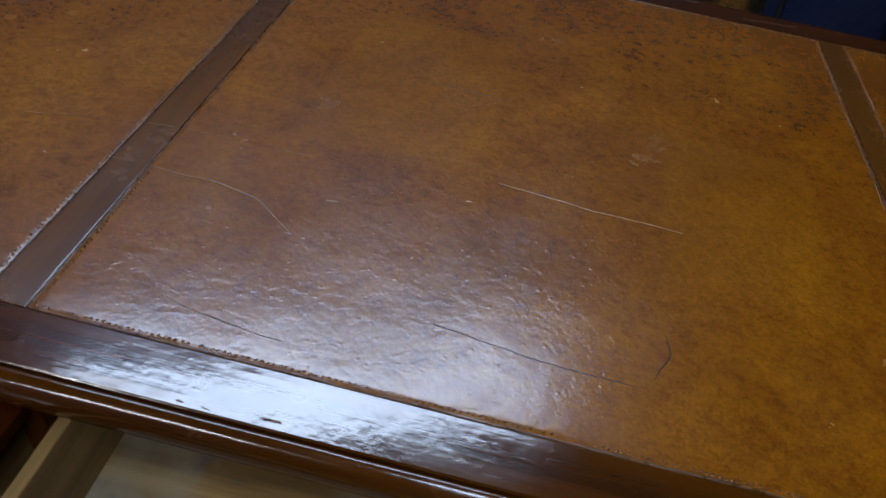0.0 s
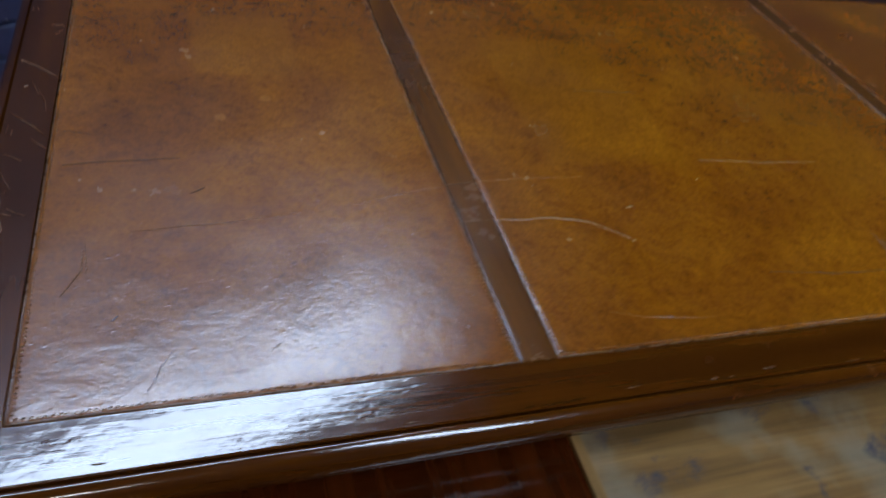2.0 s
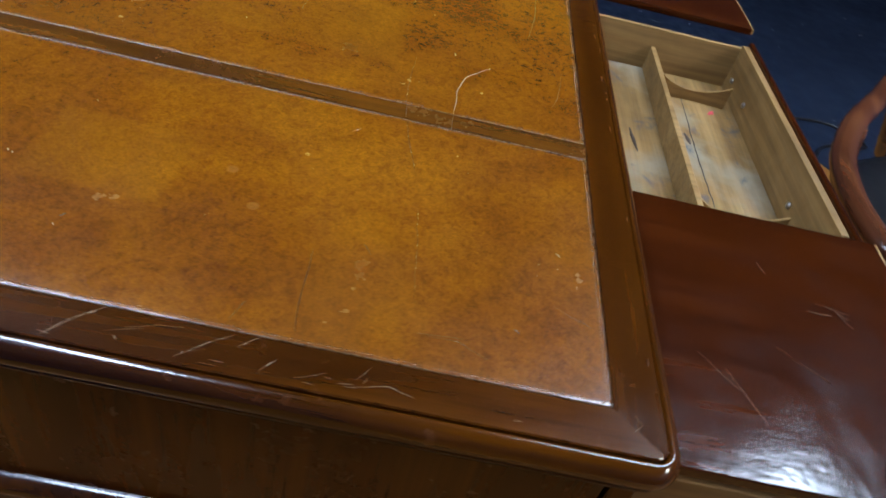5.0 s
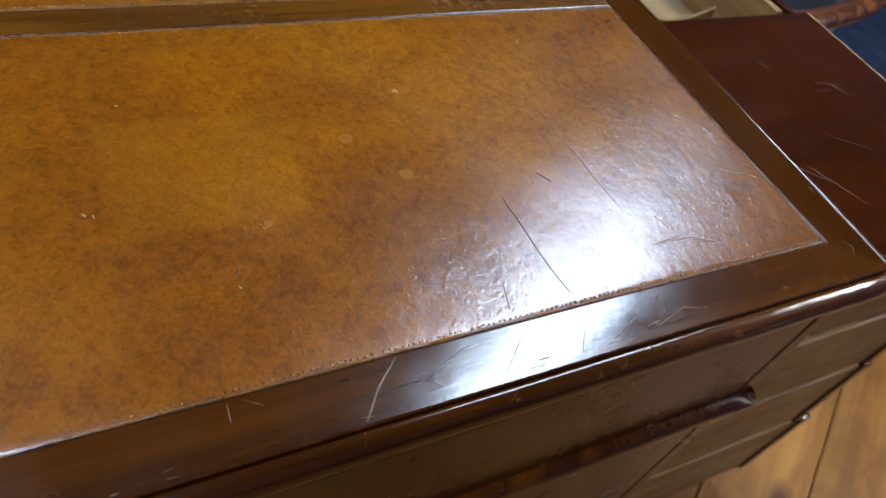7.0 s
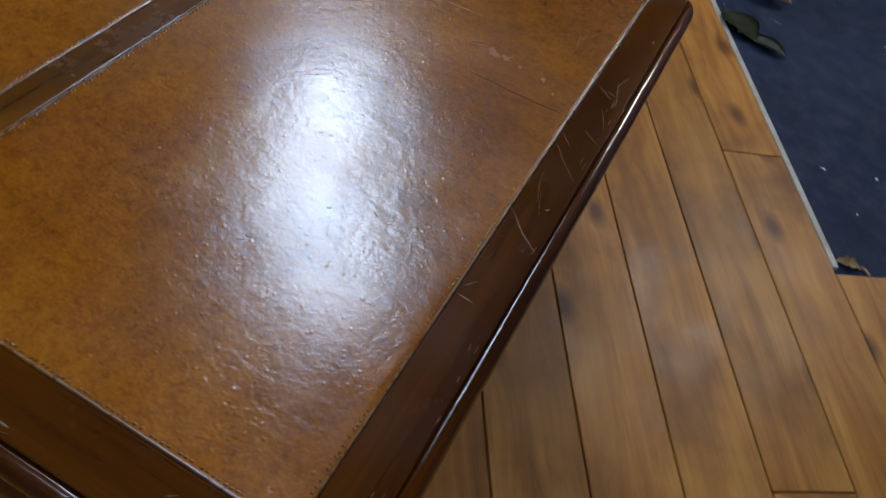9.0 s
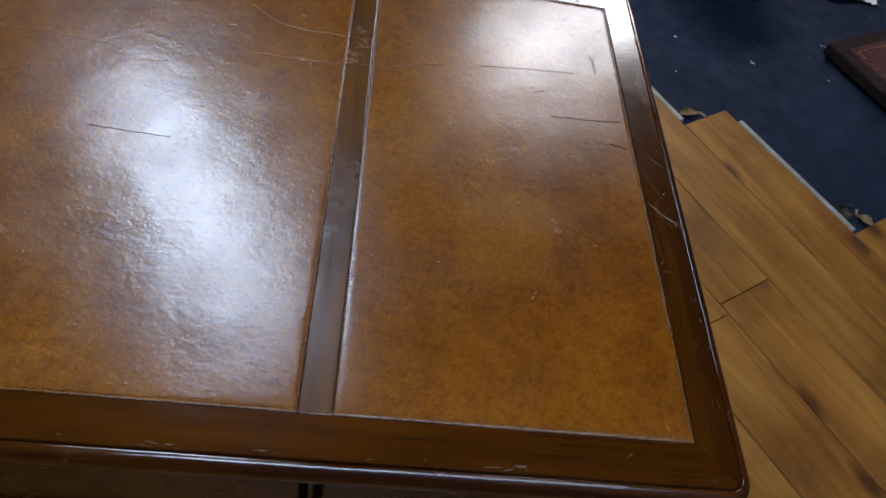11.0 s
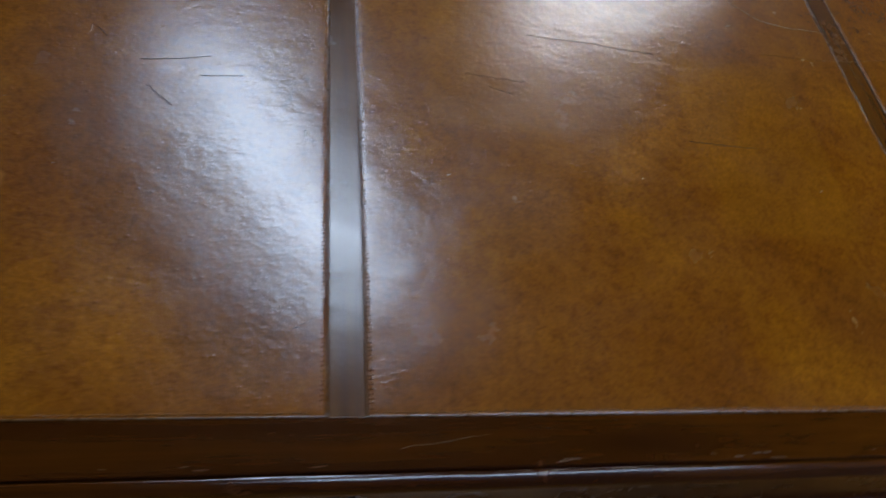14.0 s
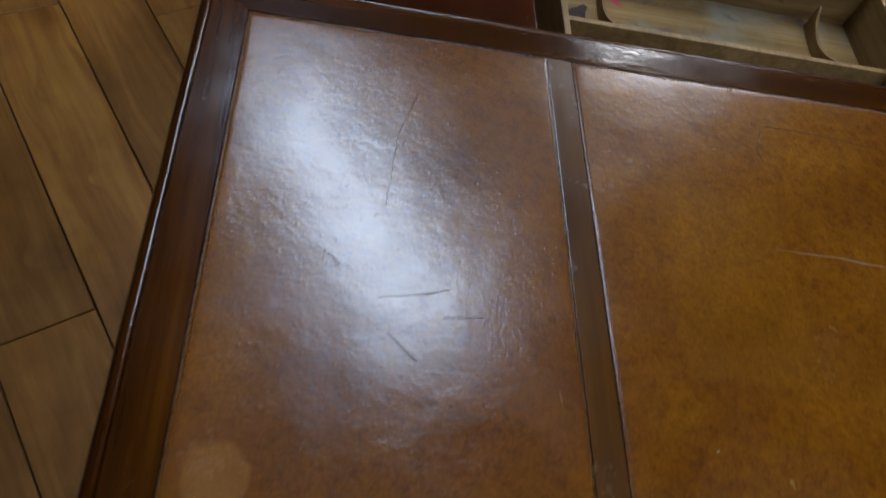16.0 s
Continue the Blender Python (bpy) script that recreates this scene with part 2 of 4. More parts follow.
def stained_pine_material(name, axis="x", ink=0.0):
    """Raw drawer pine, aged, with ink stains where the drawer was used."""
    m = wood_material(name, (0.14, 0.072, 0.020), (0.23, 0.124, 0.038), (0.31, 0.18, 0.064), axis, (0.42, 0.6), 1.0, 0.3, 0.15)
    if ink:
        t = m.node_tree
        p = t.nodes["Principled BSDF"]
        old = p.inputs["Base Color"].links[0].from_socket
        v = coords(t)
        pale = mix(t, ramp(t, noise_tex(t, v, 11.0, 4), [(0.46, grey(0.0)), (0.66, grey(0.7))]), old, (0.25, 0.22, 0.16))
        s = ramp(t, noise_tex(t, v, 17.0, 5, 0.65, 0.6), [(0.57, grey(0.0)), (0.70, grey(1.0))])
        t.links.new(mix(t, math_node(t, "MULTIPLY", s, ink), pale, (0.035, 0.045, 0.075)), p.inputs["Base Color"])
    return m


def lamp_material(strength, colour):
    m, t, p = nodes_of("lit_diffuser")
    p.inputs["Emission Color"].default_value = (*colour, 1)
    p.inputs["Emission Strength"].default_value = strength
    p.inputs["Base Color"].default_value = (0.9, 0.9, 0.9, 1)
    return m


LEATHER = leather_material()
MAHO = dict(dark=(0.020, 0.0046, 0.0006), mid=(0.042, 0.0108, 0.0008), light=(0.078, 0.0222, 0.0014))
BORDER_X = wood_material("polished_mahogany_long", axis="x", rough=(0.09, 0.16), spec=0.5, wear=0.08, **MAHO)
BORDER_Y = wood_material("polished_mahogany_cross", axis="y", rough=(0.12, 0.20), spec=0.45, bump_amount=0.06, wear=0.08, **MAHO)
DIVIDER = wood_material("divider_mahogany", (0.055, 0.0170, 0.0016), (0.082, 0.0260, 0.0020), (0.115, 0.0390, 0.0030), "y", (0.18, 0.30), 1.0, 0.5)
EDGE_Y = wood_material("polished_mahogany_edge_cross", axis="y", rough=(0.09, 0.18), spec=0.5, wear=0.22, bump_amount=0.16, **MAHO)
EDGE = wood_material("polished_mahogany_edge", axis="x", rough=(0.09, 0.18), spec=0.5, wear=0.22, bump_amount=0.16, **MAHO)
PANEL = wood_material("mahogany_panel", (0.034, 0.0072, 0.0008), (0.060, 0.0140, 0.0011), (0.086, 0.0220, 0.0016), "z", (0.2, 0.3), 1.0, 0.22)
RED = wood_material("red_mahogany", (0.017, 0.0030, 0.0004), (0.034, 0.0062, 0.0008), (0.054, 0.0108, 0.0015), "y", (0.10, 0.18), 0.9, 0.40, 0.16, 0.0)
# near-black: shade painted into the desk's narrow gaps; also colours the wall pipe
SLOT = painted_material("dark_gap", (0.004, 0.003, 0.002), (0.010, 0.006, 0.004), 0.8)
PINE_X = stained_pine_material("drawer_pine_long", "x")
PINE_Y = stained_pine_material("drawer_pine_deep", "y")
PINE_INK = stained_pine_material("drawer_pine_inked", "x", 0.85)
PLANK = plank_material()
BLUE_FLOOR = painted_material("blue_floor_paint", (0.006, 0.010, 0.022), (0.013, 0.021, 0.042), 0.72, 0.8, spec=0.16)
BLUE_WALL = painted_material("blue_wall_paint", (0.022, 0.028, 0.070), (0.036, 0.044, 0.108), 0.5, 0.35)
CEILING = painted_material("grey_ceiling_paint", (0.038, 0.038, 0.040), (0.058, 0.058, 0.060), 0.8)
WHITE = painted_material("white_paint", (0.62, 0.62, 0.60), (0.78, 0.78, 0.76), 0.6)
SCRATCH = painted_material("scratched_finish", (0.10, 0.055, 0.028), (0.22, 0.15, 0.09), 0.4, scale=60.0)
LEATHER_SCRATCH = painted_material("scratched_leather", (0.12, 0.050, 0.012), (0.20, 0.095, 0.030), 0.25, scale=60.0)
SCUFF = painted_material("scuffed_leather", (0.18, 0.105, 0.05), (0.30, 0.20, 0.12), 0.35, scale=60.0)
WORN = painted_material("worn_polish", (0.05, 0.020, 0.006), (0.11, 0.052, 0.022), 0.4, scale=50.0)
TOOLED = painted_material("tooled_leather", (0.075, 0.024, 0.003), (0.14, 0.050, 0.008), 0.22, scale=60.0)
RIM = painted_material("polished_rim", (0.05, 0.018, 0.004), (0.10, 0.044, 0.012), 0.3, scale=40.0)
STRIP_GREY = painted_material("worn_grey_strip", (0.22, 0.19, 0.15), (0.36, 0.32, 0.27), 0.6, scale=12.0)
DARK_MARK = painted_material("dark_mark", (0.018, 0.006, 0.002), (0.035, 0.012, 0.004), 0.5, scale=60.0)
BRASS = metal_material("aged_brass", (0.60, 0.42, 0.14), 0.3)
STEEL = metal_material("dull_steel", (0.55, 0.54, 0.52), 0.35)
BLACK = painted_material("black_vinyl", (0.006, 0.006, 0.007), (0.014, 0.014, 0.016), 0.35, spec=0.25)
GREY = painted_material("grey_plastic", (0.06, 0.095, 0.12), (0.10, 0.15, 0.18), 0.45)
CHAIR_WOOD = wood_material("chair_mahogany", (0.035, 0.009, 0.004), (0.09, 0.026, 0.009), (0.17, 0.058, 0.018), "x", (0.14, 0.25), 1.0, 0.6)
LEAF_GREEN = painted_material("green_leaf", (0.10, 0.13, 0.02), (0.22, 0.22, 0.05), 0.45, scale=14.0)
LEAF_DRY = painted_material("dry_leaf", (0.28, 0.17, 0.07), (0.42, 0.29, 0.14), 0.55, scale=14.0)
LEAF_DARK = painted_material("dark_leaf", (0.015, 0.02, 0.008), (0.05, 0.05, 0.015), 0.45, scale=14.0)
RED_INK = painted_material("red_crayon", (0.45, 0.02, 0.04), (0.60, 0.04, 0.07), 0.6)
RUG_RED = painted_material("dark_red_rug", (0.045, 0.006, 0.006), (0.085, 0.014, 0.012), 0.85, scale=20.0)
RUG_EDGE = painted_material("dark_rug_border", (0.012, 0.006, 0.006), (0.03, 0.016, 0.012), 0.85, scale=20.0, spec=0.15)


# ---- mesh helpers ----
def thing(name, label, category, at=(0, 0, 0), group="", turn=0.0):
    ob = new(name)
    ob.matrix_basis = Matrix.Translation(at) @ Matrix.Rotation(turn, 4, "Z")
    ob.empty_display_size = 0.05
    return tagged(ob, label, category, group)


def part(name, bm, material, parent=None, label="", smooth=False):
    me = bpy.data.meshes.new(name)
    bmesh.ops.recalc_face_normals(bm, faces=bm.faces)
    bm.to_mesh(me)
    bm.free()
    me.materials.append(material)
    if smooth:
        for f in me.polygons:
            f.use_smooth = True
    ob = new(name, me)
    if parent:
        ob.parent = parent
    if label:
        ob["label"] = label
    return ob


def box(lo, hi, bevel=0.0015, segments=2, bm=None):
    own = bmesh.new()
    bmesh.ops.create_cube(own, size=1.0)
    lo, hi = Vector(lo), Vector(hi)
    for v in own.verts:
        v.co = Vector([lo[i] + (hi[i] - lo[i]) * (v.co[i] + 0.5) for i in range(3)])
    if bevel:
        bmesh.ops.bevel(own, geom=own.edges[:], offset=bevel, segments=segments, affect="EDGES", profile=0.6)
    if bm is None:
        return own
    me = bpy.data.meshes.new("t")
    own.to_mesh(me)
    own.free()
    bm.from_mesh(me)
    bpy.data.meshes.remove(me)
    return bm


def rounded_rect(hx, hy, r, n=5):
    """Points and outward directions round a rectangle, anticlockwise."""
    out = []
    for cx, cy, a0 in ((hx - r, hy - r, 0), (-hx + r, hy - r, 90), (-hx + r, -hy + r, 180), (hx - r, -hy + r, 270)):
        for k in range(n + 1):
            a = radians(a0 + 90 * k / n)
            out.append((Vector((cx + r * math.cos(a), cy + r * math.sin(a), 0)), Vector((math.cos(a), math.sin(a), 0))))
    return out


def dense(ring, step=0.04):
    out = []
    for k, (p, d) in enumerate(ring):
        q, e = ring[(k + 1) % len(ring)]
        m = max(1, int((q - p).length / step))
        for j in range(m):
            out.append((p.lerp(q, j / m), d.lerp(e, j / m).normalized()))
    return out


def sweep(ring, profile, z0, closed=True, wobble=0.0):
    """A profile of (outwards, up) carried along a ring of points."""
    bm = bmesh.new()
    rows = []
    for p, d in ring:
        w = (noise.noise(p * 23.0) * wobble) if wobble else 0.0
        rows.append([bm.verts.new(p + d * (o + w) + Vector((0, 0, z0 + u + w * 0.5))) for o, u in profile])
    m = len(rows)
    for k in range(m if closed else m - 1):
        a, b = rows[k], rows[(k + 1) % m]
        for j in range(len(profile) - 1):
            bm.faces.new((a[j], b[j], b[j + 1], a[j + 1]))
    return bm


def tube(points, radius, sides=10, taper=None, flat=1.0):
    """A round bar along points, smoothed by Catmull-Rom."""
    pts = [Vector(p) for p in points]
    fine = []
    for k in range(len(pts) - 1):
        p0, p1, p2, p3 = pts[max(k - 1, 0)], pts[k], pts[k + 1], pts[min(k + 2, len(pts) - 1)]
        for j in range(6):
            u = j / 6
            fine.append(0.5 * (2 * p1 + (p2 - p0) * u + (2 * p0 - 5 * p1 + 4 * p2 - p3) * u * u + (3 * p1 - p0 - 3 * p2 + p3) * u ** 3))
    fine.append(pts[-1])
    bm = bmesh.new()
    rows, up = [], Vector((0, 0, 1))
    for k, p in enumerate(fine):
        d = (fine[min(k + 1, len(fine) - 1)] - fine[max(k - 1, 0)]).normalized()
        side = d.cross(up)
        side = side.normalized() if side.length > 0.05 else Vector((1, 0, 0))
        top = side.cross(d).normalized()
        r = radius * (taper(k / (len(fine) - 1)) if taper else 1.0)
        rows.append([bm.verts.new(p + side * math.cos(2 * math.pi * j / sides) * r + top * math.sin(2 * math.pi * j / sides) * r * flat) for j in range(sides)])
    for a, b in zip(rows, rows[1:]):
        for j in range(sides):
            bm.faces.new((a[j], a[(j + 1) % sides], b[(j + 1) % sides], b[j]))
    bm.faces.new(rows[0])
    bm.faces.new(rows[-1])
    return bm


def lathe(profile, sides=20):
    """A turned shape from (radius, height)."""
    bm = bmesh.new()
    rows = [[bm.verts.new((r * math.cos(2 * math.pi * j / sides), r * math.sin(2 * math.pi * j / sides), z)) for j in range(sides)] for r, z in profile]
    for a, b in zip(rows, rows[1:]):
        for j in range(sides):
            bm.faces.new((a[j], a[(j + 1) % sides], b[(j + 1) % sides], b[j]))
    bm.faces.new(rows[0])
    bm.faces.new(rows[-1])
    return bm


def ribbon(points, width, z, lift=0.00025):
    """A thin raised sliver along points in the plane, tapering to both ends."""
    bm = bmesh.new()
    pts = [Vector((x, y, z)) for x, y in points]
    fine = []
    for a, b in zip(pts, pts[1:]):
        m = max(3, int((b - a).length / 0.006))
        fine += [a.lerp(b, j / m) for j in range(m)]
    fine.append(pts[-1])
    rows = []
    for k, p in enumerate(fine):
        d = (fine[min(k + 1, len(fine) - 1)] - fine[max(k - 1, 0)]).normalized()
        s = Vector((-d.y, d.x, 0))
        u = k / (len(fine) - 1)
        w = width * (0.25 + 0.75 * math.sin(math.pi * min(1, max(0.03, u)))) * (0.7 + 0.6 * abs(noise.noise(p * 160)))
        p = p + s * noise.noise(p * 60 + Vector((3, 1, 2))) * 0.0012
        rows.append((bm.verts.new(p - s * w / 2), bm.verts.new(p + Vector((0, 0, lift))), bm.verts.new(p + s * w / 2)))
    for a, b in zip(rows, rows[1:]):
        bm.faces.new((a[0], b[0], b[1], a[1]))
        bm.faces.new((a[1], b[1], b[2], a[2]))
    return bm


# ---- room ----
N0, N1, S0, S1, CEIL = -3.9, 3.6, -4.6, 1.32, 2.72


def room_quad(name, label, corners, thick, material, category="wall"):
    """A slab between four corners, thickened outwards."""
    bm = bmesh.new()
    cs = [Vector(c) for c in corners]
    out = (cs[1] - cs[0]).cross(cs[3] - cs[0]).normalized() * thick
    a = [bm.verts.new(c) for c in cs]
    b = [bm.verts.new(c + out) for c in cs]
    bm.faces.new(a)
    bm.faces.new(b)
    for k in range(4):
        bm.faces.new((a[k], a[(k + 1) % 4], b[(k + 1) % 4], b[k]))
    return tagged(part(name, bm, material), label, category, kind="structure")


room_quad("floor", "dark navy painted concrete floor with white paint specks", [ns(N0, S0, -0.012), ns(N0, S1, -0.012), ns(N1, S1, -0.012), ns(N1, S0, -0.012)], 0.1, BLUE_FLOOR, "floor")
room_quad("ceiling", "dark grey painted ceiling", [ns(N0, S0, CEIL), ns(N1, S0, CEIL), ns(N1, S1, CEIL), ns(N0, S1, CEIL)], 0.1, CEILING, "ceiling")
room_quad("wall_north", "navy painted brick wall behind the desk", [ns(N0, S1 + 0.006, -0.012), ns(N1, S1 + 0.006, -0.012), ns(N1, S1 + 0.006, CEIL), ns(N0, S1 + 0.006, CEIL)][::-1], 0.15, BLUE_WALL)
room_quad("wall_south", "navy painted plain wall", [ns(N0, S0, -0.012), ns(N1, S0, -0.012), ns(N1, S0, CEIL), ns(N0, S0, CEIL)], 0.15, BLUE_WALL)
room_quad("wall_west", "navy painted plain wall", [ns(N0, S0, -0.012), ns(N0, S1, -0.012), ns(N0, S1, CEIL), ns(N0, S0, CEIL)][::-1], 0.15, BLUE_WALL)
room_quad("wall_east", "navy painted plain wall", [ns(N1, S0, -0.012), ns(N1, S1, -0.012), ns(N1, S1, CEIL), ns(N1, S0, CEIL)], 0.15, BLUE_WALL)


def batten(n, s, length, turn, strength, colour, width=0.13):
    lamp = thing("ceiling_light", "white fluorescent batten light with a lit diffuser", "light", ns(n, s, CEIL - 0.001), "ceiling lights", turn)
    part("housing", box((-length / 2 - 0.03, -0.05, -0.05), (length / 2 + 0.03, 0.05, 0), 0.004), WHITE, lamp)
    bm = box((-length / 2, -width / 2, -0.11), (length / 2, width / 2, -0.051), 0.02, 3)
    part("diffuser", bm, lamp_material(strength, colour), lamp, "lit white diffuser", smooth=True)
    return lamp


batten(-0.41, -1.38, 1.35, BOARD_ANGLE, LAMP * 0.66, COOL, 0.29)
batten(0.03, 1.00, 1.65, radians(22), LAMP * 0.56, DAYLIGHT, 0.30)
batten(-2.95, -1.80, 1.5, BOARD_ANGLE + math.pi / 2, LAMP * 0.8, NEUTRAL, 0.26)

# ---- the desk ----
GX, GY = 0.607, 0.322               # groove that parts the flat border from the moulded edge
LX = (-0.5746, -0.2872, -0.2619, 0.2710, 0.2955, 0.5746)
LY = 0.288
desk = thing("pedestal_desk", "worn mahogany pedestal desk with three tan leather panels", "desk")


def leather_panel(x0, x1, seed):
    """A leather skin, gently uneven, its rim turned down into the joint."""
    bm = bmesh.new()

    def stations(a, b):
        m = int((b - a) / 0.009)
        inner = [a + 0.006 + (b - a - 0.012) * k / m for k in range(m + 1)]
        return [a + 0.0006, a + 0.0011, a + 0.0022] + inner + [b - 0.0022, b - 0.0011, b - 0.0006]

    drop = (0.0014, 0.0004, 0.0001)
    xs, ys = stations(x0, x1), stations(-LY, LY)
    rows = []
    for i, x in enumerate(xs):
        row = []
        for j, y in enumerate(ys):
            edge = min(i, len(xs) - 1 - i, j, len(ys) - 1 - j)
            z = TOP - 0.0004 + noise.noise(Vector((x * 9, y * 9, seed))) * 0.0005 + noise.noise(Vector((x * 34, y * 30, seed + 5))) * 0.00022
            row.append(bm.verts.new((x, y, z - (drop[edge] if edge < 3 else 0.0))))
        rows.append(row)
    for i in range(len(xs) - 1):
        for j in range(len(ys) - 1):
            bm.faces.new((rows[i][j], rows[i + 1][j], rows[i + 1][j + 1], rows[i][j + 1]))
    return bm


def panel_runs(x0, x1, inset):
    """The four sides of a panel, drawn in by inset, as pairs of corners."""
    c = [(x0 + inset, -LY + inset), (x1 - inset, -LY + inset), (x1 - inset, LY - inset), (x0 + inset, LY - inset)]
    return [(Vector(c[k]), Vector(c[(k + 1) % 4])) for k in range(4)]


def bead_row(x0, x1, seed):
    """The tooled line of slanting beads that runs round a leather panel."""
    bm = bmesh.new()
    rng = random.Random(seed)
    pitch = 0.0034
    for a, b in panel_runs(x0, x1, 0.0036):
        m = int((b - a).length / pitch)
        d = (b - a).normalized()
        s = Vector((-d.y, d.x))
        for k in range(m):
            if rng.random() < 0.08 or noise.noise(Vector((a.x * 3 + k * 0.05, a.y * 7, seed))) > 0.42:
                continue
            c = a + d * (k + 0.5 + rng.uniform(-0.15, 0.15)) * pitch + s * rng.uniform(-0.0004, 0.0004)
            h, r, w = rng.uniform(0.0005, 0.0009), rng.uniform(0.0012, 0.0016), rng.uniform(0.0008, 0.0012)
            e = (d * 0.8 + s * 0.6).normalized()
            f = Vector((-e.y, e.x))
            ring = [bm.verts.new((*(c + e * math.cos(q) * r + f * math.sin(q) * w), TOP - 0.0007)) for q in (0.5, 1.55, 2.6, 3.7, 4.7, 5.8)]
            top = [bm.verts.new((*(c + e * math.cos(q) * r * 0.45 + f * math.sin(q) * w * 0.45), TOP - 0.0004 + h)) for q in (0.5, 1.55, 2.6, 3.7, 4.7, 5.8)]
            for j in range(6):
                bm.faces.new((ring[j], ring[(j + 1) % 6], top[(j + 1) % 6], top[j]))
            bm.faces.new(top)
    return bm


def rim_ridge(x0, x1, seed):
    """The thin polished ridge of the turned-in edge, one loop, flattened where it has worn away."""
    bm = bmesh.new()
    rows = []
    for a, b in panel_runs(x0, x1, 0.0012):
        m = int((b - a).length / 0.004)
        d = (b - a).normalized()
        s = Vector((-d.y, d.x))
        for k in range(m + 1):
            c = a.lerp(b, k / m)
            q = noise.noise(Vector((c.x * 31, c.y * 31, seed)))
            w = 0.0007 + 0.0003 * q
            h = (0.00045 + 0.0003 * noise.noise(Vector((c.x * 90, c.y * 90, seed)))) * min(1.0, max(0.0, (q + 0.25) * 5))
            rows.append([bm.verts.new((*(c + s * w * u), TOP - 0.0009 + (h + 0.0003) * math.sqrt(max(0.0, 1 - u * u)))) for u in (-1, -0.75, -0.3, 0.3, 0.75, 1)])
    for k, row in enumerate(rows):
        after = rows[(k + 1) % len(rows)]
        for j in range(5):
            bm.faces.new((row[j], after[j], after[j + 1], row[j + 1]))
    return bm


for k in range(3):
    x0, x1 = LX[2 * k], LX[2 * k + 1]
    skin = part("leather_panel", leather_panel(x0, x1, 3.0 + k), LEATHER, desk, "mottled tan leather inlay, scratched and polished", smooth=True)
    part("tooled_edge", bead_row(x0, x1, 11 + k), TOOLED, skin, "embossed beaded line", smooth=True)["kind"] = "stuff"
    part("rim_ridge", rim_ridge(x0, x1, 21 + k), RIM, skin, "polished raised rim, worn away in places", smooth=True)


def border_frame():
    """The flat border: one mitred frame with the outer corners eased, grain along each side."""
    bm = bmesh.new()
    ix, iy, r, drop = 0.5746, LY, 0.011, 0.0008
    inner = [(ix, iy), (-ix, iy), (-ix, -iy), (ix, -iy)]
    corner = []
    for k, (sx, sy) in enumerate(((1, 1), (-1, 1), (-1, -1), (1, -1))):
        arc = [((GX - r + r * math.cos(a)) * sx, (GY - r + r * math.sin(a)) * sy) for a in [j * math.pi / 16 for j in range(9)]]
        corner.append(arc if k % 2 == 0 else arc[::-1])

    def ring(points, z):
        return [bm.verts.new((x, y, z)) for x, y in points]

    def shrunk(points, e, hx, hy):
        return [(x * (1 + e / hx), y * (1 + e / hy)) for x, y in points]

    lip = ring(shrunk(inner, 0.0007, ix, iy), TOP)
    low = ring(inner, TOP - drop)
    deep = ring(inner, TOP - 0.016)
    flat = [c for arc in corner for c in arc]
    top = ring(shrunk(flat, -0.0009, GX, GY), TOP)
    side = ring(flat, TOP - 0.0009)
    base = ring(flat, TOP - 0.016)
    m = len(flat)
    for k in range(4):
        j = (k + 1) % 4
        run = [top[(9 * k + 4 + q) % m] for q in range(10)]
        f = bm.faces.new([lip[k]] + run + [lip[j]])
        f.material_index = 0 if k % 2 == 0 else 1
        for a, b in ((lip, low), (low, deep)):
            bm.faces.new((a[k], a[j], b[j], b[k])).material_index = 0 if k % 2 == 0 else 1
    for k in range(m):
        for a, b in ((top, side), (side, base)):
            bm.faces.new((a[k], a[(k + 1) % m], b[(k + 1) % m], b[k])).material_index = 0
    ob = part("border_frame", bm, BORDER_X, desk, "polished dark mahogany border, scuffed and scratched")
    ob.data.materials.append(BORDER_Y)
    for k in (1, 3):
        part("divider_strip", box((LX[k], -LY + 0.0002, TOP - 0.016), (LX[k + 1], LY - 0.0002, TOP - 0.0002), 0.0007, 2), DIVIDER, desk)


border_frame()
part("sub_top", box((-0.605, -0.320, TOP - 0.032), (0.605, 0.320, TOP - 0.017), 0.001), PANEL, desk)
EDGE_PROFILE = [(-0.004, -0.012), (0.0004, -0.0050), (0.0014, -0.0016), (0.0024, -0.0007), (0.0046, -0.0011), (0.0068, -0.0022), (0.0088, -0.0041), (0.0104, -0.0067), (0.0114, -0.0100),
                (0.0117, -0.0135), (0.0113, -0.0168), (0.0098, -0.0196), (0.0076, -0.0216), (0.0056, -0.0228), (0.0054, -0.0246), (0.0066, -0.0262), (0.0062, -0.0290), (0.0036, -0.0308), (-0.012, -0.0312)]
moulding = part("edge_moulding", sweep(dense(rounded_rect(GX, GY, 0.010, 6), 0.02), EDGE_PROFILE, TOP, wobble=0.0005), EDGE, desk, "rounded mahogany edge moulding worn at the corners", smooth=True)
moulding.data.materials.append(EDGE_Y)
for f in moulding.data.polygons:
    if abs(f.center.x) - GX > abs(f.center.y) - GY:
        f.material_index = 1
# near-black strip under the groove: its shade is put in as colour
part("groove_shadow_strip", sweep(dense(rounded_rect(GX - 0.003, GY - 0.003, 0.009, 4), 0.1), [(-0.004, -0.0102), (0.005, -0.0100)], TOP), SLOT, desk)

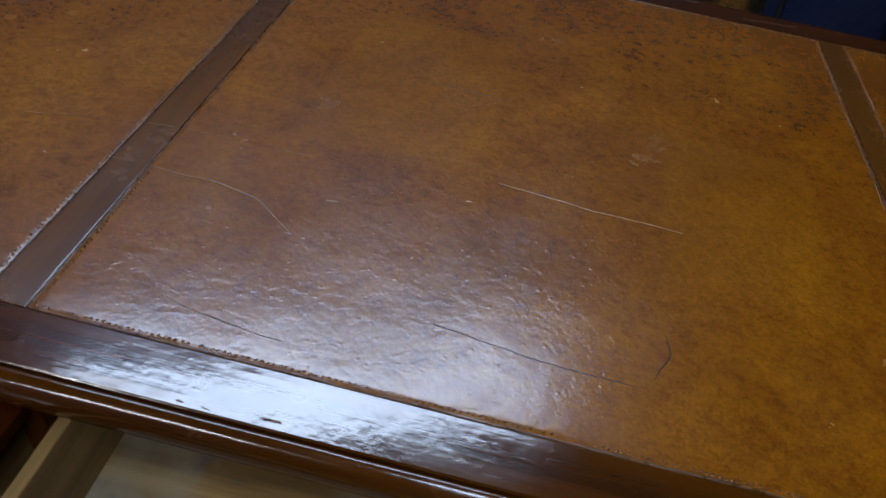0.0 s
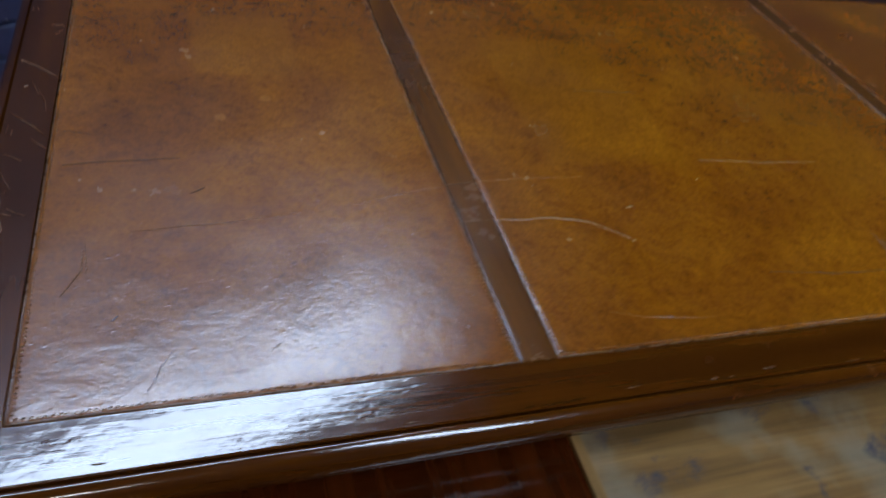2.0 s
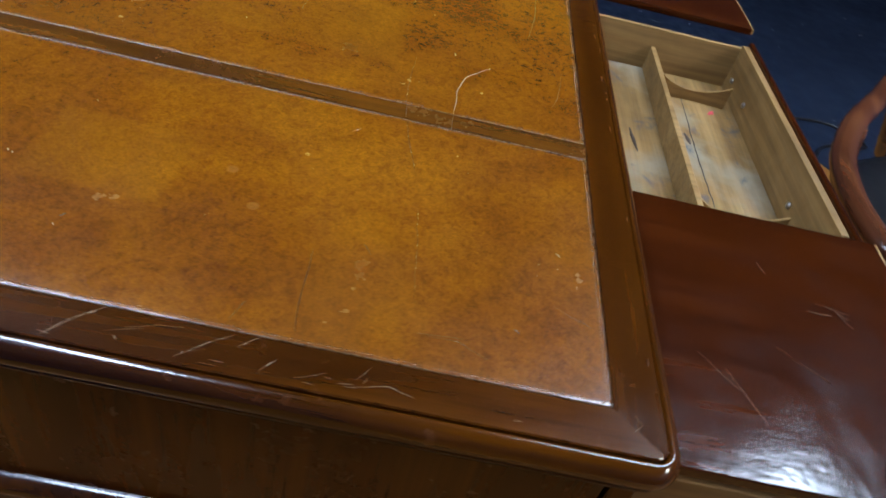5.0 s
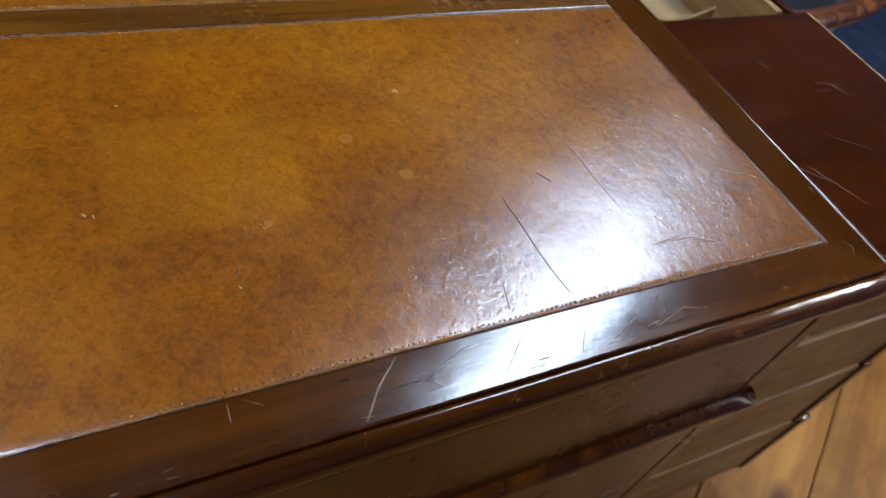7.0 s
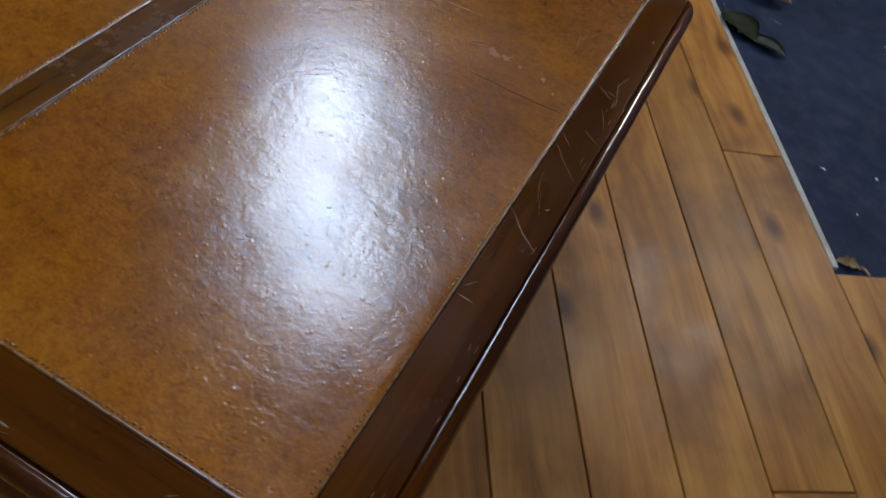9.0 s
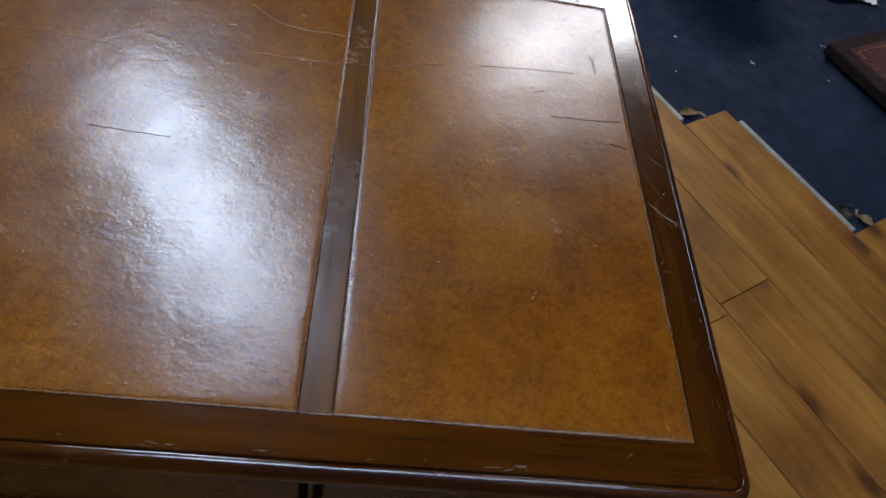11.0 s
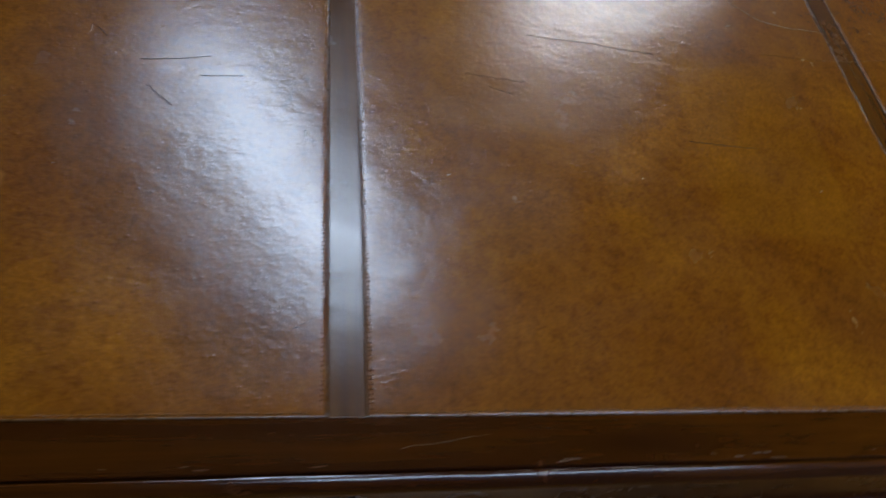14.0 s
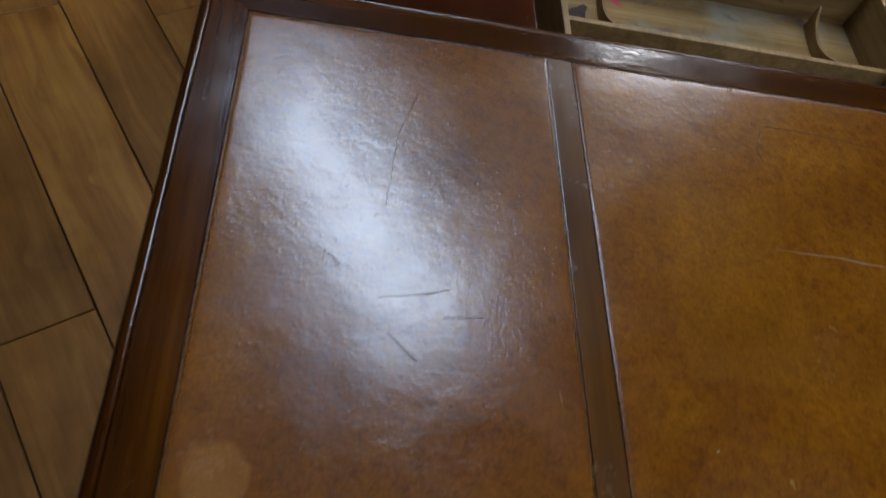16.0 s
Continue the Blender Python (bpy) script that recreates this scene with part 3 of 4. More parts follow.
# frieze: end, back and front pieces between top and the lower moulding
FX, FY = 0.6055, 0.3155
FRIEZE0, FRIEZE1 = 0.605, TOP - 0.0318
for sx in (-1, 1):
    part("end_panel", box((min(sx * FX, sx * (FX - 0.018)), -FY + 0.0215, FRIEZE0), (max(sx * FX, sx * (FX - 0.018)), FY - 0.0215, FRIEZE1), 0.001), PANEL, desk)
    for sy in (-1, 1):
        y0, y1 = sorted((sy * FY, sy * (FY - 0.0175)))
        part("corner_post", box((min(sx * FX, sx * (FX - 0.03)), y0, FRIEZE0), (max(sx * FX, sx * (FX - 0.03)), y1, FRIEZE1), 0.0015), PANEL, desk)
back_runs = ((-FX + 0.032, -0.2865), (-0.2785, -0.2745), (-0.2665, 0.2665), (0.2745, 0.2785), (0.2865, FX - 0.032))
for a, b in back_runs:
    part("back_panel", box((a, FY - 0.014, FRIEZE0), (b, FY, FRIEZE1), 0.001), PANEL, desk)
# added near-black sheet that paints the shade seen through the panel gaps
part("back_liner", box((-FX + 0.03, FY - 0.024, FRIEZE0), (FX - 0.03, FY - 0.016, FRIEZE1), 0), SLOT, desk)
STRIP = [(-0.010, 0.012), (0.003, 0.011), (0.0075, 0.0075), (0.0105, 0.001), (0.0100, -0.006), (0.007, -0.011), (-0.010, -0.0125)]
for sx in (-1, 1):
    y0, y1 = -0.3185, FY + 0.0075
    bm = sweep([(Vector((sx * FX, y0 + (y1 - y0) * k / 24, 0)), Vector((sx, 0, 0))) for k in range(25)], STRIP, 0.598, closed=False)
    bmesh.ops.holes_fill(bm, edges=bm.edges[:])
    part("lower_moulding", bm, EDGE, desk, smooth=True)
bm = sweep([(Vector((-FX + 2 * FX * k / 40, FY, 0)), Vector((0, 1, 0))) for k in range(41)], STRIP, 0.598, closed=False)
bmesh.ops.holes_fill(bm, edges=bm.edges[:])
part("lower_moulding", bm, EDGE, desk, smooth=True)
# front rails between the openings
part("front_rail", box((-0.575, -FY, TOP - 0.034), (0.575, -FY + 0.02, TOP - 0.0305), 0.0005), PANEL, desk)
for x0, x1 in ((-0.268, -0.250), (0.250, 0.268)):
    part("front_stile", box((x0, -FY, 0.605), (x1, -FY + 0.02, TOP - 0.035), 0.001), PANEL, desk)
part("kneehole_board", box((-0.25, -0.30, 0.600), (0.25, 0.296, 0.606), 0.0008), PANEL, desk)

# pedestals: end, inner and back boards, plinth
for sx in (-1, 1):
    for x, w in ((FX - 0.001, 0.018), (0.262, 0.016)):
        a, b = sorted((sx * x, sx * (x - w)))
        part("pedestal_side", box((a, -FY + 0.0225, 0.06), (b, FY - 0.002, 0.585), 0.001), PANEL, desk)
        part("pedestal_post", box((a, -FY, 0.06), (b, -FY + 0.0185, 0.585), 0.0015), PANEL, desk)
    a, b = sorted((sx * (FX - 0.022), sx * 0.264))
    part("pedestal_back", box((a, FY - 0.014, 0.06), (b, FY - 0.003, 0.585), 0.001), PANEL, desk)
    a, b = sorted((sx * (FX + 0.010), sx * 0.250))
    part("plinth", box((a, -FY - 0.006, 0.0), (b, FY + 0.008, 0.080), 0.004), PANEL, desk)


def drawer(name, x0, x1, y_front, z0, z1, parent, inked=False, back=-0.02, front_mat=RED, side=0.010, thick=0.022, dip=0.004):
    """An open box drawer: two sides, back, bottom, and a thick front with its knob."""
    d = new(name)
    d.parent = parent
    d["label"] = "pulled-out pine drawer with a mahogany front"
    yi = y_front + thick
    inner = PINE_INK if inked else PINE_X
    part("drawer_side", box((x0, yi - 0.002, z0), (x0 + side, back, z1 - dip), 0.0015), PINE_Y, d)
    part("drawer_side", box((x1 - side, yi - 0.002, z0), (x1, back, z1 - dip), 0.0015), PINE_Y, d)
    part("drawer_back", box((x0 + side, back - 0.008, z0), (x1 - side, back, z1 - 0.012), 0.001), PINE_X, d)
    part("drawer_bottom", box((x0 + side + 0.0005, yi + 0.0105, z0 + 0.004), (x1 - side - 0.0005, back - 0.0085, z0 + 0.011), 0.0), inner, d)
    part("drawer_front_lining", box((x0 + side + 0.0005, yi, z0 + 0.002), (x1 - side - 0.0005, yi + 0.010, z1 - 0.003), 0.001), PINE_X, d)
    part("drawer_front", box((x0 - 0.004, y_front, z0 - 0.004), (x1 + 0.004, yi - 0.0025, z1), 0.003), front_mat, d, "dark red mahogany drawer front")
    for kx in ((x0 * 0.72 + x1 * 0.28), (x0 * 0.28 + x1 * 0.72)):
        k = part("knob", lathe([(0.006, 0), (0.007, 0.006), (0.013, 0.012), (0.015, 0.018), (0.012, 0.023), (0.004, 0.025)], 14), front_mat, d, smooth=True)
        k.matrix_basis = pose(kx, y_front + 0.0005, (z0 + z1) / 2, 90, 0, 0)
    return d


centre = drawer("centre_drawer", -0.243, 0.243, -0.618, 0.640, 0.728, desk, inked=True, back=-0.10, side=0.008, thick=0.011, dip=0.009)
# pen tray bar along the drawer with a small curved stop, and screws in the front lining
part("tray_divider", box((-0.2335, -0.467, 0.6515), (0.2335, -0.459, 0.690), 0.001), PINE_Y, centre)


def tray_stop(x):
    """A thin upright plate across the pen tray, its upper edge hollowed in a curve."""
    bm = bmesh.new()
    rows = []
    for k in range(13):
        u = k / 12
        y = -0.4675 - 0.112 * u
        z = 0.688 - 0.020 * math.sin(math.pi * u) ** 0.8
        bow = 0.006 * math.sin(math.pi * u)
        rows.append([bm.verts.new((x + bow + e, y, h)) for e, h in ((-0.002, 0.6515), (0.002, 0.6515), (0.002, z), (-0.002, z))])
    for a, b in zip(rows, rows[1:]):
        for j in range(4):
            bm.faces.new((a[j], a[(j + 1) % 4], b[(j + 1) % 4], b[j]))
    bm.faces.new(rows[0])
    bm.faces.new(rows[-1])
    return part("tray_stop", bm, PINE_Y, centre, "thin hollowed wooden stop")


for x in (0.152, -0.166):
    tray_stop(x)
part("board_joint", ribbon([(-0.225, -0.512), (0.0, -0.510), (0.225, -0.514)], 0.0025, 0.6513), DARK_MARK, centre, "dark joint between bottom boards")
for x in (-0.122, 0.127, 0.205):
    s = part("screw_nut", lathe([(0.0045, 0), (0.0045, 0.002), (0.0028, 0.0035), (0.0008, 0.004)], 10), STEEL, centre, "dull steel fixing", smooth=True)
    s.matrix_basis = pose(x, -0.5965, 0.677, -90, 0, 0)
for pts in ([(0.122, -0.551), (0.131, -0.557), (0.138, -0.563)], [(0.127, -0.561), (0.134, -0.555)]):
    part("crayon_mark", ribbon(pts, 0.007, 0.6513), RED_INK, centre, "red crayon mark")
for pts, w in (([(0.20, -0.47), (0.19, -0.52), (0.175, -0.54)], 0.03), ([(0.05, -0.50), (0.02, -0.505)], 0.008), ([(0.08, -0.47), (0.06, -0.478)], 0.006), ([(-0.08, -0.49), (-0.10, -0.488)], 0.005), ([(-0.16, -0.42), (-0.19, -0.415)], 0.008), ([(0.03, -0.415), (-0.03, -0.420)], 0.007)):
    part("ink_stain", ribbon(pts, w, 0.6513), DARK_MARK, centre, "dark ink stain")

for sx in (-1, 1):
    x0, x1 = (-0.577, -0.254) if sx < 0 else (0.283, 0.577)
    slide = part("writing_slide", box((x0, -0.620, 0.7255), (x1, -0.05, 0.7355), 0.0012), RED, desk, "pulled-out red mahogany writing slide, scratched")
    part("slide_edge", box((x0, -0.6235, 0.7265), (x1, -0.6205, 0.7350), 0.001), PINE_X, slide)
    x0, x1 = sorted((sx * 0.577, sx * 0.270))
    if sx < 0:
        drawer("pedestal_drawer", x0 + 0.001, x1 - 0.001, -0.604, 0.602, 0.722, desk)
        drawer("pedestal_drawer", x0 + 0.001, x1 - 0.001, -0.690, 0.440, 0.586, desk)
        drawer("pedestal_drawer", x0 + 0.001, x1 - 0.001, -0.702, 0.268, 0.426, desk)
        drawer("pedestal_drawer", x0 + 0.001, x1 - 0.001, -0.735, 0.075, 0.254, desk)
    else:
        drawer("pedestal_drawer", x0 + 0.001, x1 - 0.001, -0.334, 0.602, 0.722, desk)
        drawer("pedestal_drawer", x0 + 0.001, x1 - 0.001, -0.334, 0.440, 0.586, desk)
        drawer("pedestal_drawer", x0 + 0.001, x1 - 0.001, -0.334, 0.268, 0.426, desk)
        drawer("pedestal_drawer", x0 + 0.001, x1 - 0.001, -0.334, 0.075, 0.254, desk)

# scratches, creases and dents, each a thin raised or dark sliver on the surface
SCRATCHES = [
    ([(-0.366, -0.131), (-0.321, -0.120), (-0.2885, -0.114)], 0.0010), ([(-0.2615, -0.109), (-0.211, -0.107), (-0.163, -0.107)], 0.0009),
    ([(-0.2610, -0.156), (-0.210, -0.157), (-0.182, -0.163), (-0.163, -0.177), (-0.150, -0.187)], 0.0015),
    ([(0.104, -0.096), (0.038, -0.094), (-0.030, -0.088)], 0.0013), ([(-0.207, -0.255), (-0.183, -0.262), (-0.151, -0.267), (-0.125, -0.269)], 0.0009),
    ([(-0.518, -0.149), (-0.466, -0.145), (-0.406, -0.138)], 0.0006), ([(-0.545, -0.154), (-0.543, -0.186)], 0.0011), ([(0.421, -0.215), (0.437, -0.167), (0.446, -0.086)], 0.0008),
    ([(0.315, 0.046), (0.314, 0.059)], 0.0014), ([(-0.546, -0.161), (-0.546, -0.183), (-0.555, -0.203)], 0.0009), ([(-0.320, -0.076), (-0.327, -0.070)], 0.0012),
    ([(-0.140, -0.148), (-0.132, -0.147)], 0.0030), ([(-0.154, -0.187), (-0.150, -0.187)], 0.0026), ([(-0.050, -0.116), (-0.046, -0.115)], 0.0020),
    ([(-0.451, 0.164), (-0.448, 0.166)], 0.0022), ([(-0.516, 0.099), (-0.514, 0.1005)], 0.0018), ([(-0.163, 0.075), (-0.160, 0.076)], 0.0020), ([(0.020, 0.074), (0.023, 0.075)], 0.0020),
    ([(0.197, 0.084), (0.200, 0.085)], 0.0022), ([(-0.438, -0.257), (-0.434, -0.253)], 0.0024), ([(-0.366, 0.137), (-0.364, 0.138)], 0.0018), ([(-0.453, 0.160), (-0.450, 0.161)], 0.0018),
]
for pts, w in SCRATCHES:
    part("scratch", ribbon(pts, w * (0.8 if len(pts) > 2 else 0.6), TOP - 0.0002), SCUFF if w > 0.0012 else LEATHER_SCRATCH, desk, "pale scratch in the leather")
RAIL_SCRATCHES = [
    ([(-0.5755, 0.037), (-0.590, 0.051), (-0.605, 0.063)], 0.0026), ([(-0.577, -0.042), (-0.590, -0.027), (-0.602, -0.014)], 0.0014), ([(-0.5755, -0.059), (-0.586, -0.047)], 0.0014),
    ([(-0.589, -0.072), (-0.601, -0.064)], 0.0011), ([(-0.577, 0.121), (-0.587, 0.121)], 0.0016), ([(-0.589, -0.129), (-0.595, -0.127)], 0.0012), ([(-0.598, 0.021), (-0.595, 0.024)], 0.0030),
    ([(-0.598, -0.121), (-0.593, -0.143), (-0.597, -0.159)], 0.0014), ([(-0.590, -0.300), (-0.584, -0.306), (-0.577, -0.302)], 0.0012), ([(-0.588, 0.020), (-0.581, 0.003), (-0.579, -0.012)], 0.0008),
    ([(-0.593, 0.030), (-0.586, 0.010)], 0.0007), ([(-0.600, -0.085), (-0.592, -0.104)], 0.0009), ([(-0.581, -0.130), (-0.593, -0.122)], 0.0008), ([(-0.578, 0.113), (-0.583, 0.105)], 0.0010),
    ([(-0.52, 0.300), (-0.515, 0.304)], 0.0018), ([(-0.2885, -0.113), (-0.2625, -0.110)], 0.0010), ([(-0.2885, -0.156), (-0.2625, -0.156)], 0.0011), ([(0.25, 0.309), (0.19, 0.300)], 0.0009),
]
for pts, w in RAIL_SCRATCHES:
    part("scratch", ribbon(pts, w * 0.45, TOP + 0.0002), SCRATCH, desk, "pale scratch in the polish")
CREASES = [
    ([(-0.049, -0.231), (-0.020, -0.235), (0.018, -0.239), (0.049, -0.240), (0.074, -0.241)], 0.0013), ([(-0.493, -0.250), (-0.500, -0.262), (-0.507, -0.277)], 0.0010),
    ([(-0.486, -0.072), (-0.518, -0.073), (-0.546, -0.075), (-0.564, -0.077)], 0.0009), ([(0.447, -0.015), (0.420, -0.020), (0.395, -0.025)], 0.0012), ([(0.400, -0.003), (0.368, -0.006)], 0.0012),
    ([(0.440, 0.013), (0.430, 0.022), (0.419, 0.033)], 0.0011), ([(0.489, -0.051), (0.482, -0.044), (0.477, -0.038)], 0.0012), ([(0.489, -0.050), (0.490, -0.040)], 0.0012),
    ([(0.322, 0.227), (0.303, 0.216)], 0.0012), ([(0.089, -0.195), (0.091, -0.212), (0.081, -0.232)], 0.0018), ([(-0.506, 0.100), (-0.502, 0.097)], 0.0030),
    ([(-0.037, 0.026), (-0.073, 0.027), (-0.111, 0.029)], 0.0009), ([(0.174, -0.035), (0.148, -0.033), (0.117, -0.031)], 0.0012), ([(0.152, -0.020), (0.128, -0.014)], 0.0010),
    ([(-0.548, -0.040), (-0.566, -0.036)], 0.0008), ([(-0.470, -0.106), (-0.480, -0.112)], 0.0009), ([(-0.526, -0.225), (-0.523, -0.221)], 0.0022),
]
for pts, w in CREASES:
    part("crease", ribbon(pts, w * 0.7, TOP - 0.0004, 0.0004), DARK_MARK, desk, "dark crease in the leather")
for pts, w in (([(-0.464, -0.385), (-0.496, -0.414)], 0.0010), ([(-0.476, -0.407), (-0.526, -0.430)], 0.0012), ([(-0.377, -0.534), (-0.397, -0.545)], 0.0010), ([(-0.373, -0.516), (-0.378, -0.548)], 0.0010),
               ([(-0.385, -0.504), (-0.385, -0.528)], 0.0010), ([(-0.379, -0.535), (-0.386, -0.546)], 0.0010), ([(-0.44, -0.46), (-0.47, -0.50)], 0.0008), ([(-0.33, -0.47), (-0.345, -0.475)], 0.0010)):
    part("scratch", ribbon(pts, w * 0.45, 0.7356), SCRATCH, desk, "pale scratch in the polish")
# chips along the border where it meets the moulding
rng = random.Random(5)
for k in range(46):
    x = rng.uniform(-0.6, 0.58)
    sy = rng.choice((-1, 1, 1))
    y = sy * (GY - rng.uniform(0.0012, 0.006))
    part("chip", ribbon([(x, y), (x + rng.uniform(0.003, 0.014), y + rng.uniform(-0.0012, 0.0012))], rng.uniform(0.0006, 0.0016), TOP + 0.0002), WORN, desk, "chipped polish")
for k in range(14):
    y = rng.uniform(-0.3, 0.3)
    x = -(GX - rng.uniform(0.0012, 0.012))
    part("chip", ribbon([(x, y), (x + rng.uniform(-0.001, 0.001), y + rng.uniform(0.003, 0.012))], rng.uniform(0.0005, 0.0012), TOP + 0.0002), WORN, desk, "chipped polish")

# ---- boarded floor ----
boards = thing("board_floor", "varnished knotty pine floorboards ending in steps", "floor")
boards["kind"] = "structure"
PITCH = 0.175


def board(n0, s0, s1, width=PITCH):
    """One board: its own x runs along the grain."""
    L = s1 - s0
    bm = box((-L / 2 + 0.0010, -width / 2 + 0.0013, -0.012), (L / 2 - 0.0010, width / 2 - 0.0013, 0.0), 0.0018, 1)
    ob = part("floor_board", bm, PLANK, boards)
    at = ns(n0 + width / 2, (s0 + s1) / 2)
    ob.matrix_basis = Matrix.Translation(at) @ Matrix.Rotation(BOARD_ANGLE, 4, "Z")
    return ob


joints = {-11: [-1.9, -0.6], -10: [-2.4, -1.1, 0.272], -9: [-1.5, 0.300], -8: [-0.8, 0.9], -1: [-0.1], 0: [-1.5, 0.4], 1: [-0.740, 0.9], 2: [-1.2, 0.2], 3: [-1.8, -0.3],
          -2: [-1.4, 0.6], -3: [-0.9], -4: [-2.0, 0.1], -5: [-1.2, 0.8], -6: [-2.3, -0.2], -7: [-1.0, 0.7]}
for k in range(-13, 5):
    start = {-12: -0.232, -13: 0.272}.get(k, -1.95)
    ends = [start] + [j for j in joints.get(k, []) if j > start] + [S1]
    for a, b in zip(ends, ends[1:]):
        board(0.557 + PITCH * (k - 1), a, b)

# pale edging strip along the cut end of the boards
strip = part("edge_strip", box((-0.95, -0.008, -0.011), (0.95, 0.008, 0.001), 0.002), STRIP_GREY, boards, "pale worn edging strip")
strip.matrix_basis = Matrix.Translation(ns(-1.551, -1.20)) @ Matrix.Rotation(BOARD_ANGLE, 4, "Z")
strip = part("edge_strip", box((-0.22, -0.008, -0.011), (0.22, 0.008, 0.001), 0.002), STRIP_GREY, boards, "pale worn edging strip")
strip.matrix_basis = Matrix.Translation(ns(-1.727, 0.042)) @ Matrix.Rotation(BOARD_ANGLE, 4, "Z")


# ---- chair drawn up before the desk ----
def chair():
    c = thing("captains_chair", "polished mahogany hoop-armed chair with a black vinyl seat", "chair")
    hoop = [(0.72, -1.30, 0.64), (0.69, -1.19, 0.63), (0.56, -1.07, 0.62), (0.427, -0.976, 0.62), (0.30, -0.88, 0.62), (0.20, -0.822, 0.62), (0.122, -0.790, 0.62), (0.03, -0.773, 0.62),
            (-0.06, -0.775, 0.62), (-0.108, -0.80, 0.62), (-0.118, -0.87, 0.62), (-0.10, -1.00, 0.63), (-0.06, -1.12, 0.64)]
    part("arm_hoop", tube(hoop, 0.021, 12, flat=0.75), CHAIR_WOOD, c, smooth=True)
    part("back_splat", tube([(0.26, -0.86, 0.62), (0.27, -0.90, 0.52), (0.30, -1.02, 0.40)], 0.020, 10), CHAIR_WOOD, c, smooth=True)
    for x, y in ((-0.07, -0.80), (0.58, -1.09)):
        part("arm_post", tube([(x, y, 0.61), (x + 0.02, y - 0.05, 0.52), (x + 0.10, y - 0.14, 0.385)], 0.017, 10), CHAIR_WOOD, c, smooth=True)
    seat = lathe([(0.02, 0.0), (0.22, 0.004), (0.245, 0.02), (0.245, 0.045), (0.22, 0.068), (0.14, 0.080), (0.02, 0.084)], 28)
    ob = part("seat", seat, BLACK, c, "shiny black vinyl seat", smooth=True)
    ob.matrix_basis = Matrix.Translation((0.34, -1.24, 0.38))
    part("seat_rail", lathe([(0.225, 0.0), (0.25, 0.004), (0.25, 0.05), (0.225, 0.054)], 28), CHAIR_WOOD, c, smooth=True).matrix_basis = Matrix.Translation((0.34, -1.24, 0.332))
    for dx, dy in ((-0.17, 0.14), (0.17, 0.14), (-0.17, -0.16), (0.17, -0.16)):
        part("leg", tube([(0.34 + dx, -1.24 + dy, 0.345), (0.34 + dx * 1.12, -1.24 + dy * 1.12, 0.2), (0.34 + dx * 1.25, -1.24 + dy * 1.25, 0.0)], 0.018, 10, lambda u: 1.1 - 0.35 * u), CHAIR_WOOD, c, smooth=True)
    return c


chair()


def crate():
    c = thing("plastic_crate", "blue-grey plastic storage crate on the floor", "crate", (0.74, -1.86, -0.012), turn=0.75)
    part("crate_body", box((-0.26, -0.19, 0.0), (0.26, 0.19, 0.25), 0.02, 3), GREY, c)
    part("lid", box((-0.275, -0.205, 0.251), (0.275, 0.205, 0.285), 0.012, 3), GREY, c)
    part("lid_clip", box((-0.04, -0.215, 0.19), (0.04, -0.2055, 0.275), 0.004), BLACK, c)
    return c


crate()

cable = thing("floor_cable", "thin black cable lying on the floor", "cable")
part("cord", tube([(1.55, -1.30, -0.006), (1.62, -1.62, -0.006), (1.50, -1.75, -0.006), (1.42, -1.55, -0.006), (1.2, -1.48, -0.006), (0.95, -1.62, -0.006), (0.75, -1.45, -0.006)], 0.006, 8), BLACK, cable, smooth=True)


# ---- fallen leaves ----
def leaf(at, turn, length, width, material, label, curl=0.02):
    ob = thing("fallen_leaf", label, "leaf", at, "fallen leaves", turn)
    bm = bmesh.new()
    rows = []
    for k in range(15):
        u = k / 14
        w = width * (math.sin(math.pi * u ** 0.8) ** 0.8) / 2 + 0.0015
        x = (u - 0.5) * length
        wave = noise.noise(Vector((u * 5, turn, 0))) * 0.008
        rows.append([bm.verts.new((x, w * v + wave, 0.004 + curl * (abs(v) ** 1.5) * math.sin(math.pi * u) + curl * 0.5 * u * u + 0.004 * abs(noise.noise(Vector((u * 6, v * 3, turn)))))) for v in (-1, -0.6, -0.2, 0, 0.2, 0.6, 1)])
    for a, b in zip(rows, rows[1:]):
        for j in range(6):
            bm.faces.new((a[j], b[j], b[j + 1], a[j + 1]))
    bmesh.ops.solidify(bm, geom=bm.faces[:], thickness=0.0008)
    part("blade", bm, material, ob, smooth=True)
    part("stalk", tube([(-length * 0.5, 0, 0.005), (-length * 0.62, 0.006, 0.006), (-length * 0.74, 0.02, 0.004)], 0.003, 6), material, ob, smooth=True)
    return ob


leaf((-0.72, -2.46, -0.012), 2.75, 0.30, 0.11, LEAF_GREEN, "large yellow-green leaf on the blue floor")
leaf((-0.77, -2.10, -0.012), 2.9, 0.22, 0.11, LEAF_DRY, "large dry beige leaf on the blue floor", 0.05)
leaf((-0.76, -1.84, -0.012), 2.4, 0.16, 0.12, LEAF_DARK, "dark green leaf on the blue floor")
leaf((-0.86, -1.80, -0.012), 2.9, 0.13, 0.06, LEAF_DARK, "dark green leaf on the blue floor")
leaf((-1.22, -1.06, -0.012), 0.4, 0.07, 0.03, LEAF_DRY, "small dry leaf by the board ends", 0.01)
leaf((-1.60, -0.74, -0.012), 1.0, 0.07, 0.04, LEAF_DARK, "small dark leaf by the board ends", 0.01)
leaf((-1.66, -0.72, -0.012), 2.2, 0.05, 0.03, LEAF_DRY, "small dry leaf by the board ends", 0.01)


